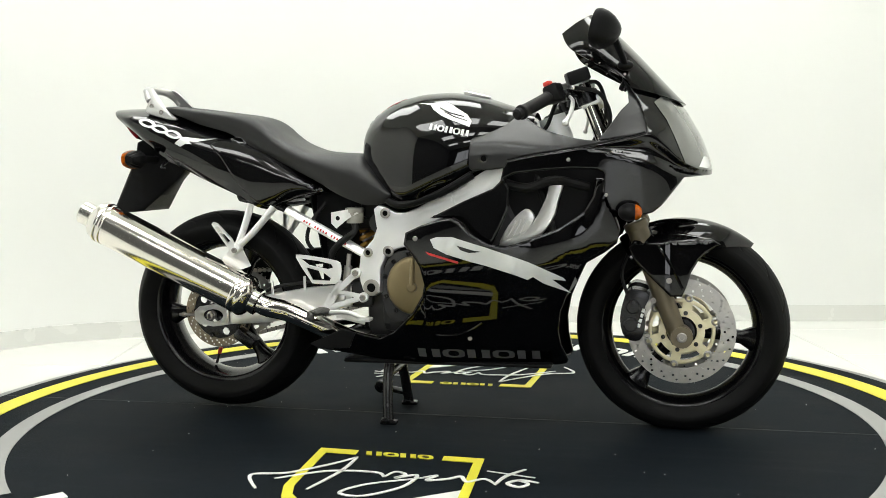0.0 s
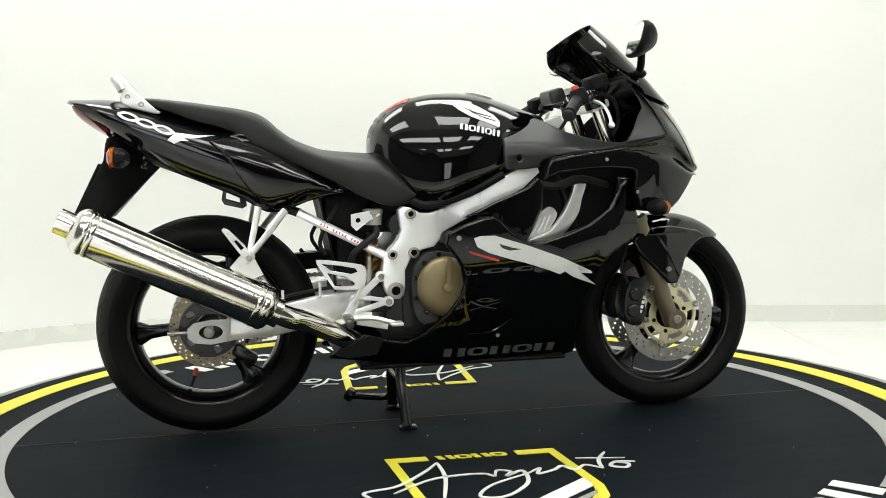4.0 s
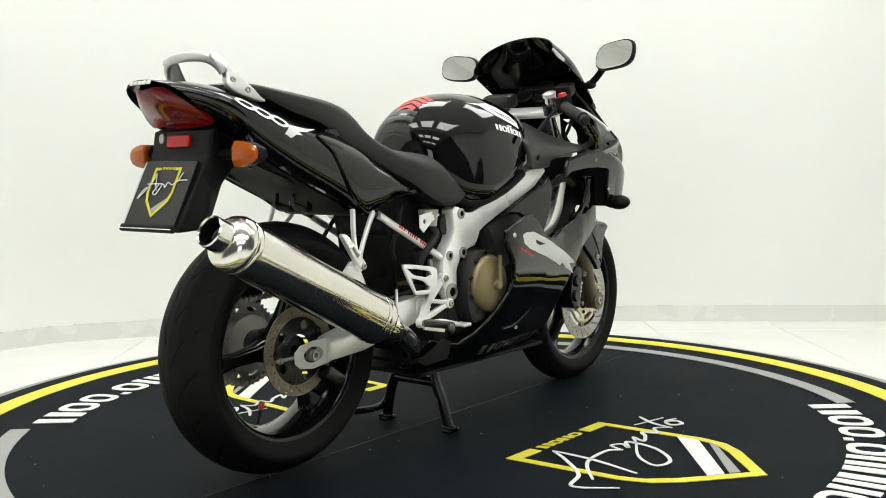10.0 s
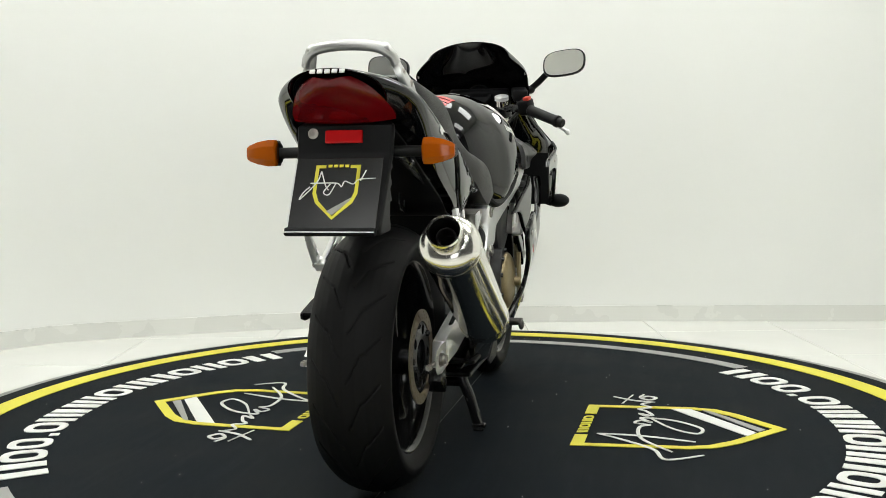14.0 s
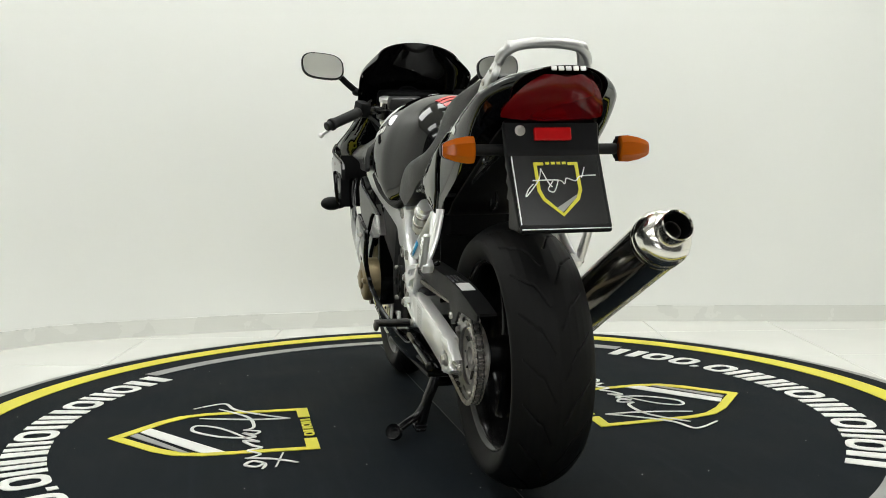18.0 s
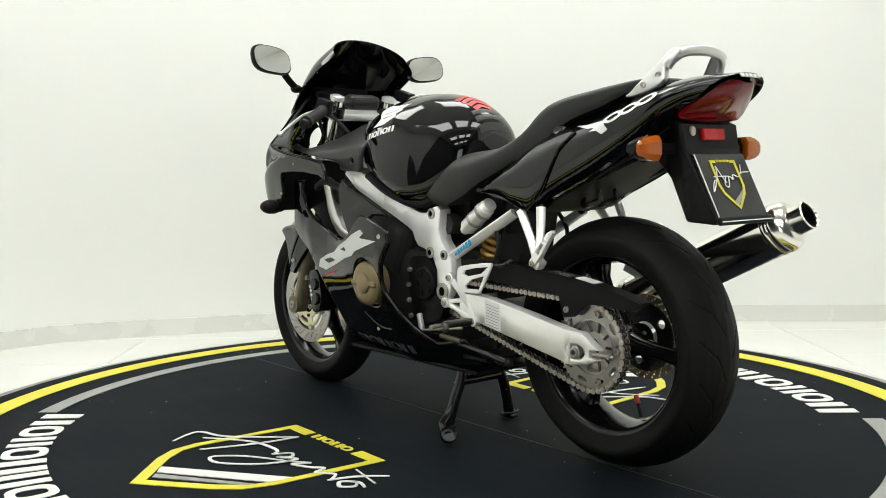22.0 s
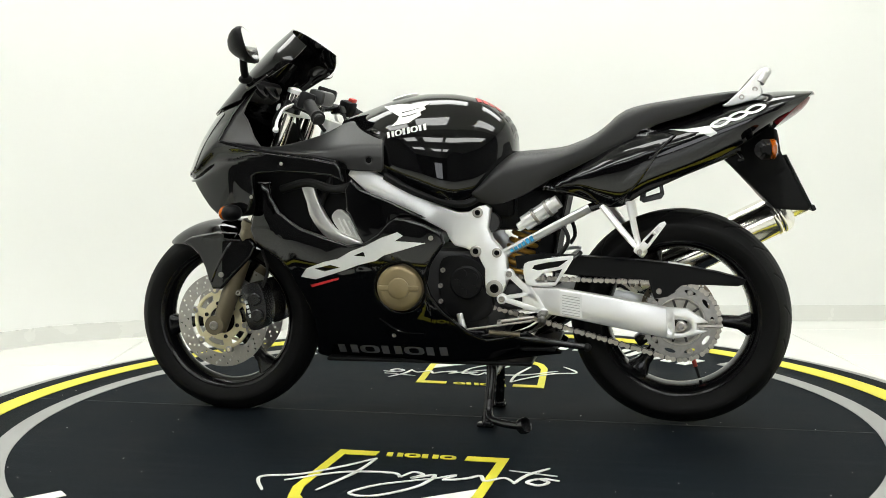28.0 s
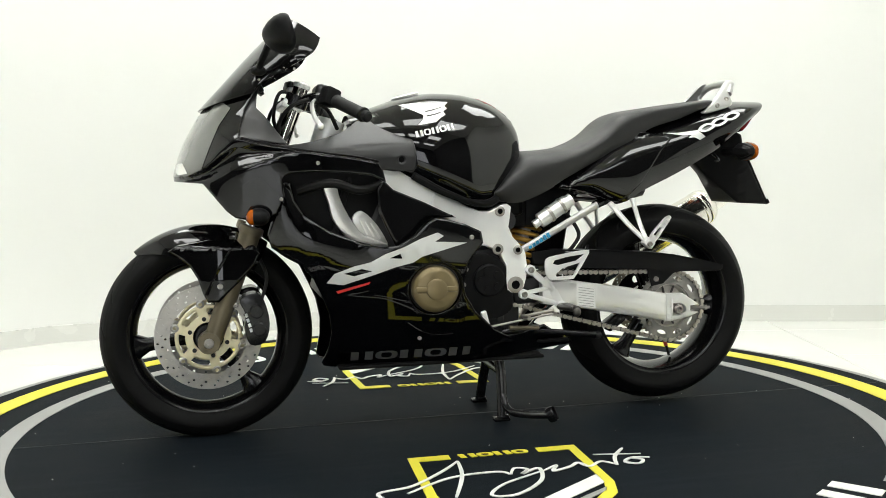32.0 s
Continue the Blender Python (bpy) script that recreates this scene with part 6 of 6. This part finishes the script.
    part("dash", merge(box((0.575, 0, 1.0), (0.04, 0.22, 0.07), 0.015, (0, -35, 0)), lathe([(0.045, 0), (0.045, 0.012), (0.038, 0.014), (0.036, 0.006), (0, 0.006)], (0.556, 0.0, 1.005), (-0.8, 0, 0.55), 28), lathe([(0.035, 0), (0.035, 0.012), (0.030, 0.014), (0.028, 0.006), (0, 0.006)], (0.556, 0.075, 1.0), (-0.8, 0, 0.55), 24)), matte, bike, "black instrument cluster")
    part("clutch_box", box((0.362, 0.050, 0.972), (0.050, 0.115, 0.045), 0.012, (0, -15, 0)), grey_plastic, bike, "dark bag-like box by the bars")
    part("fluid_reservoir", merge(box((0.418, -0.165, 1.000), (0.062, 0.05, 0.036), 0.006, (0, -18, 15))), matte, bike, "black brake fluid reservoir")
    for pts in ([(0.41, 0.16, 0.95), (0.46, 0.15, 0.93), (0.49, 0.12, 0.88), (0.47, 0.09, 0.80)], [(0.41, -0.16, 0.97), (0.475, -0.15, 0.955), (0.505, -0.13, 0.89), (0.48, -0.10, 0.82)], [(0.42, -0.12, 0.98), (0.47, -0.10, 0.985), (0.49, -0.08, 0.90), (0.45, -0.06, 0.82)], [(0.40, 0.2, 0.94), (0.36, 0.16, 0.92), (0.33, 0.12, 0.87)], [(0.40, -0.2, 0.95), (0.36, -0.16, 0.93), (0.33, -0.12, 0.87), (0.30, -0.13, 0.84)]):
        part("cable", tube(pts, 0.0055, 8), rubber, bike)


def build_fairing(bike):
    low = [(0.507, 0.725), (0.513, 0.66), (0.537, 0.585), (0.526, 0.549), (0.495, 0.525), (0.448, 0.498), (0.415, 0.458), (0.391, 0.406), (0.371, 0.358), (0.362, 0.301), (0.367, 0.253), (0.384, 0.202), (0.378, 0.191), (0.355, 0.186), (0.279, 0.183), (0.102, 0.181), (-0.075, 0.187), (-0.172, 0.196), (-0.3, 0.214), (-0.361, 0.221), (-0.366, 0.229),
           (-0.268, 0.292), (-0.203, 0.275), (-0.154, 0.267), (-0.106, 0.291), (-0.041, 0.352), (-0.008, 0.403), (0, 0.435), (-0.01, 0.483), (-0.023, 0.507), (-0.054, 0.548), (-0.048, 0.580), (0, 0.602), (0.05, 0.616), (0.082, 0.622), (0.106, 0.609), (0.137, 0.577), (0.185, 0.548), (0.232, 0.543), (0.288, 0.559), (0.375, 0.592), (0.439, 0.637), (0.462, 0.68), (0.470, 0.725)]
    up = [(0.224, 0.722), (0.232, 0.755), (0.243, 0.774), (0.31, 0.788), (0.381, 0.797), (0.498, 0.815), (0.576, 0.833), (0.606, 0.842), (0.600, 0.872), (0.585, 0.92), (0.560, 0.965), (0.535, 1.000), (0.580, 1.000), (0.6269, 0.9985), (0.6649, 0.9685), (0.691, 0.939), (0.718, 0.909), (0.7361, 0.879), (0.7575, 0.845), (0.7696, 0.819), (0.7833, 0.78), (0.7925, 0.745), (0.790, 0.730), (0.709, 0.725), (0.676, 0.687), (0.645, 0.652), (0.620, 0.634), (0.586, 0.627), (0.545, 0.630), (0.515, 0.642),
          (0.493, 0.69), (0.496, 0.716), (0.496, 0.740), (0.480, 0.748), (0.412, 0.752), (0.341, 0.748), (0.263, 0.740)]
    inner = [(0.127, 0.757), (0.129, 0.831), (0.138, 0.868), (0.150, 0.882), (0.174, 0.889), (0.256, 0.898), (0.288, 0.882), (0.331, 0.857), (0.41, 0.834), (0.473, 0.825), (0.513, 0.829), (0.600, 0.842), (0.560, 0.826), (0.505, 0.817), (0.373, 0.799), (0.31, 0.790), (0.250, 0.779), (0.232, 0.768), (0.225, 0.755), (0.155, 0.750)]
    cock = [(0.478, 0.824), (0.505, 0.858), (0.536, 0.904), (0.556, 0.925), (0.552, 0.955), (0.535, 0.998), (0.560, 0.966), (0.590, 0.915), (0.602, 0.872), (0.606, 0.842), (0.513, 0.829)]
    light = [(0.622, 0.925), (0.658, 0.878), (0.680, 0.834), (0.700, 0.790), (0.712, 0.762), (0.745, 0.748), (0.780, 0.742), (0.7905, 0.745), (0.7823, 0.78), (0.7686, 0.819), (0.7565, 0.845), (0.7351, 0.879), (0.717, 0.909), (0.6826, 0.946), (0.66, 0.955)]
    recess = [(0.010, 0.618), (0.106, 0.664), (0.193, 0.700), (0.222, 0.728), (0.240, 0.70), (0.235, 0.64), (0.205, 0.575), (0.185, 0.54), (0.137, 0.570), (0.106, 0.605), (0.082, 0.620)]

    def back(pts):
        return [(x - 0.012 * min(1.0, max(0.0, (x - 0.62) / 0.13)), z) for x, z in pts]
    up, light = back(up), back(light)

    def inner_depth(x, z):
        h = z - (0.822 - 0.10 * max(0.0, x - 0.2))
        return (0.224 + 0.06 * max(0, x - 0.2)) - 0.25 * max(0.0, z - 0.79) - 1.15 * (h + math.sqrt(h * h + 0.00004)) / 2
    xs = [0.688 + 0.0075 * k for k in range(12)] + [0.772, 0.776]
    for s in (1, -1):
        hole = [circle(0.080, 0.422, 0.071, 32)] if s > 0 else []
        lf = part("lower_fairing", skin(low, fairing_depth, s, 0.008, 0.016, 0.009, hole), gloss, bike, "gloss black lower fairing panel", 60)
        part("upper_fairing", skin(up, nose_depth, s, 0.008, 0.009, 0.006, cuts_x=xs), gloss, bike, "gloss black upper fairing and nose", 60)
        part("inner_panel", skin(rounded(inner, 2), inner_depth, s, 0.01, 0.013, 0.007, [circle(0.168, 0.782, 0.0085, 14)]), grey_plastic, bike, "dull grey-black panel beside the tank", 60)
        # plug in the hole, its near-black colour standing for the shade within
        part("vent_hole_plug", lathe([(0.0085, 0.0), (0.0085, 0.012), (0, 0.012)], (0.168, 0.207 * s, 0.782), (0, s, 0), 14), hole_shade, bike)
        part("cockpit_panel", skin(cock, lambda x, z: nose_depth(x, z) - 0.008 - 0.12 * max(0, 0.60 - x), s, 0.006, 0.02, 0.004), grey_plastic, bike, "dull grey cockpit side panel", 60)
        part("headlight", skin(light, lambda x, z: nose_depth(x, z) + 0.0025, s, 0.003, 0.016, 0, cuts_x=xs), clear_lens, bike, "clear headlight lens", 60)
        part("position_light", skin(back([(0.752, 0.752), (0.776, 0.7475), (0.788, 0.750), (0.783, 0.776), (0.765, 0.780)]), lambda x, z: nose_depth(x, z) + 0.0045, s, 0.003, 0.01, 0), bright_lens, bike, "small bright lamp at the nose tip", 60)
        for x, y, z in ((0.545, 0.178, 1.000), (0.478, 0.185, 1.033), (0.416, 0.182, 1.066)):
            part("screen_screw", lathe([(0.004, 0), (0.004, 0.002), (0.003, 0.003), (0, 0.003)], (x, y * s, z), (0, s, 0.25), 12), steel, bike)
        part("recess_panel", skin(recess, lambda x, z: 0.205 + 0.1 * x, s, 0.006, 0.03, 0.008), gloss, bike, "gloss black panel inside the fairing opening", 60)
        part("screw", bolt(0.405, (nose_depth(0.405, 0.775) - 0.001) * s, 0.775, 0.0055, 0.003, s), steel, bike)
        part("screw", bolt(0.502, (nose_depth(0.502, 0.682) - 0.001) * s, 0.682, 0.005, 0.003, s), steel, bike)
        part("screw", bolt(-0.018, (fairing_depth(-0.018, 0.565) - 0.001) * s, 0.565, 0.007, 0.004, s), steel, bike)
        part("screw", bolt(0.115, (fairing_depth(0.115, 0.275) - 0.001) * s, 0.275, 0.006, 0.004, s), steel, bike)
        part("bar_end_trim", tube([(x, (nose_depth(x, z) - 0.002) * s, z + 0.002) for x, z in ((0.243, 0.776), (0.31, 0.790), (0.381, 0.799), (0.498, 0.817), (0.600, 0.842))], 0.003, 6), matte, bike)
        # swoosh decal with its red line, and the lower row of blocks
        fl = lambda x, z: fairing_depth(x, z)
        if s < 0:
            sw = [(0.012, 0.557), (0.030, 0.563), (0.073, 0.563), (0.120, 0.548), (0.168, 0.533), (0.279, 0.493), (0.372, 0.450), (0.378, 0.442), (0.342, 0.445), (0.392, 0.407), (0.318, 0.434), (0.290, 0.452), (0.275, 0.444), (0.240, 0.458), (0.215, 0.466), (0.165, 0.483), (0.120, 0.495), (0.057, 0.515), (0.022, 0.533)]
            h = [[(0.085, 0.540), (0.130, 0.526), (0.155, 0.522), (0.118, 0.519), (0.095, 0.527)]]
            rl, lo0, lo1 = [(0.010, 0.529), (0.10, 0.501), (0.098, 0.495), (0.018, 0.520)], (-0.045, 0.213), (0.310, 0.207)
        else:
            sw = [(0.375, 0.445), (0.355, 0.470), (0.300, 0.490), (0.255, 0.500), (0.215, 0.522), (0.165, 0.540), (0.120, 0.562), (0.072, 0.578), (0.055, 0.568), (0.080, 0.553), (-0.010, 0.548), (0.07, 0.525), (0.115, 0.512), (0.140, 0.496), (0.190, 0.484), (0.235, 0.468), (0.275, 0.455), (0.330, 0.438)]
            h = [[(0.330, 0.470), (0.280, 0.482), (0.250, 0.475), (0.300, 0.462)], [(0.205, 0.510), (0.175, 0.522), (0.170, 0.508)]]
            rl, lo0, lo1 = [(0.355, 0.424), (0.262, 0.448), (0.266, 0.441), (0.350, 0.417)], (0.308, 0.207), (-0.043, 0.214)
        sw = [(x + (0.012 if s < 0 else 0.006), z + (0.006 if s < 0 else 0.003)) for x, z in sw]
        h = [[(x + (0.012 if s < 0 else 0.006), z + (0.006 if s < 0 else 0.003)) for x, z in o] for o in h]
        part("swoosh_decal", skin(sw, lambda x, z: fl(x, z) + 0.0012, s, 0.0009, 0.012, 0, h), silver_print, lf, "large pale silver swoosh decal", 60)
        part("red_line", skin(rl, lambda x, z: fl(x, z) + 0.0012, s, 0.0009, 0.012, 0), red_print, lf, "short red line decal")
        shapes_along(fl, s, lo0, lo1, 0.028, ROUND_5, grey_print, lf)
        part("scoop_edge", tube([(x, (fairing_depth(x, z) + 0.001) * s, z) for x, z in ((0.02, 0.285), (0.075, 0.284), (0.115, 0.298), (0.155, 0.325))], 0.004, 8), gloss, lf)
    part("belly_pan", merge(box((0.03, 0, 0.190), (0.62, 0.25, 0.012), 0.005), box((-0.30, 0.0, 0.24), (0.1, 0.3, 0.01), 0.004)), matte, bike)
    # screen
    rows = []
    C = curve_points([(0.7085, 0, 0.925), (0.645, 0, 0.993), (0.580, 0, 1.064), (0.515, 0, 1.130), (0.455, 0, 1.184)], 7)
    Ed = curve_points([(0.562, 0.186, 0.965), (0.547, 0.183, 0.988), (0.470, 0.189, 1.030), (0.400, 0.187, 1.074), (0.374, 0.138, 1.119)], 7)
    for i, (c, e) in enumerate(zip(C, Ed)):
        row = []
        f = min(1.0, max(0.0, (i - 6) / 8))
        for j in range(25):
            v = (j / 12 - 1)
            a = abs(v) * math.pi / 2
            blunt = (1 - (1 - 0.837 * math.sin(a) ** 2) ** 0.1818) / 0.281
            w = blunt * (1 - f) + (1 - math.cos(a)) * f
            row.append(Vector((c.x + (e.x - c.x) * w, math.copysign(e.y * math.sin(a), v), c.z + (e.z - c.z) * w)))
        rows.append(row)
    part("windscreen", grid(rows, 0.0035), smoke, bike, "dark smoked double-bubble windscreen", 60)


def build_motorcycle():
    bike = new("motorcycle")
    build_wheels(bike)
    build_chain(bike)
    build_frame(bike)
    build_engine(bike)
    build_exhaust(bike)
    build_swingarm(bike)
    build_bodywork(bike)
    build_rear_kit(bike)
    build_front(bike)
    build_fairing(bike)
    tagged(bike, "gloss black sport motorcycle on its centre stand", "motorcycle")
    return bike


floor_ob = build_room()
for lx in (-1.5, 0.0, 1.5):
    for ly in (-5.6, -3.3, -1.1, 1.0):
        build_light(lx, ly, 1.1, 0.75)
turntable = build_turntable()
motorcycle = build_motorcycle()


def build_tiles(parent):
    """Large glazed floor tiles with fine joints."""
    S, g = 0.60, 0.003
    bm = box((0, 0, 0), (S - g, S - g, 0.008), 0.0015, seg=1)
    me = bpy.data.meshes.new("tile")
    bm.to_mesh(me)
    bm.free()
    me.materials.append(tile_glaze)
    for i in range(-5, 6):
        for j in range(-16, 4):
            x, y = 0.10 + S * i, 0.10 + S * j
            ob = new("tile", me)
            ob.location = (x, y, FLOOR - 0.0045 + 0.0005)
            ob.parent = parent


build_tiles(floor_ob)


def motions():
    rows, bikes = [], []
    for k in range(33):
        s = k / 16 - 1
        r = 90.231 + 6.4626 * (k - 16) + 0.2875 * s * s
        m = pose(0, 0, 0, 0, 0, r)
        rows.append((k, m))
        bikes.append((k, m @ pose(0.0, -0.0093, 0.0)))
    walk(turntable, rows)
    walk(motorcycle, bikes)


motions()
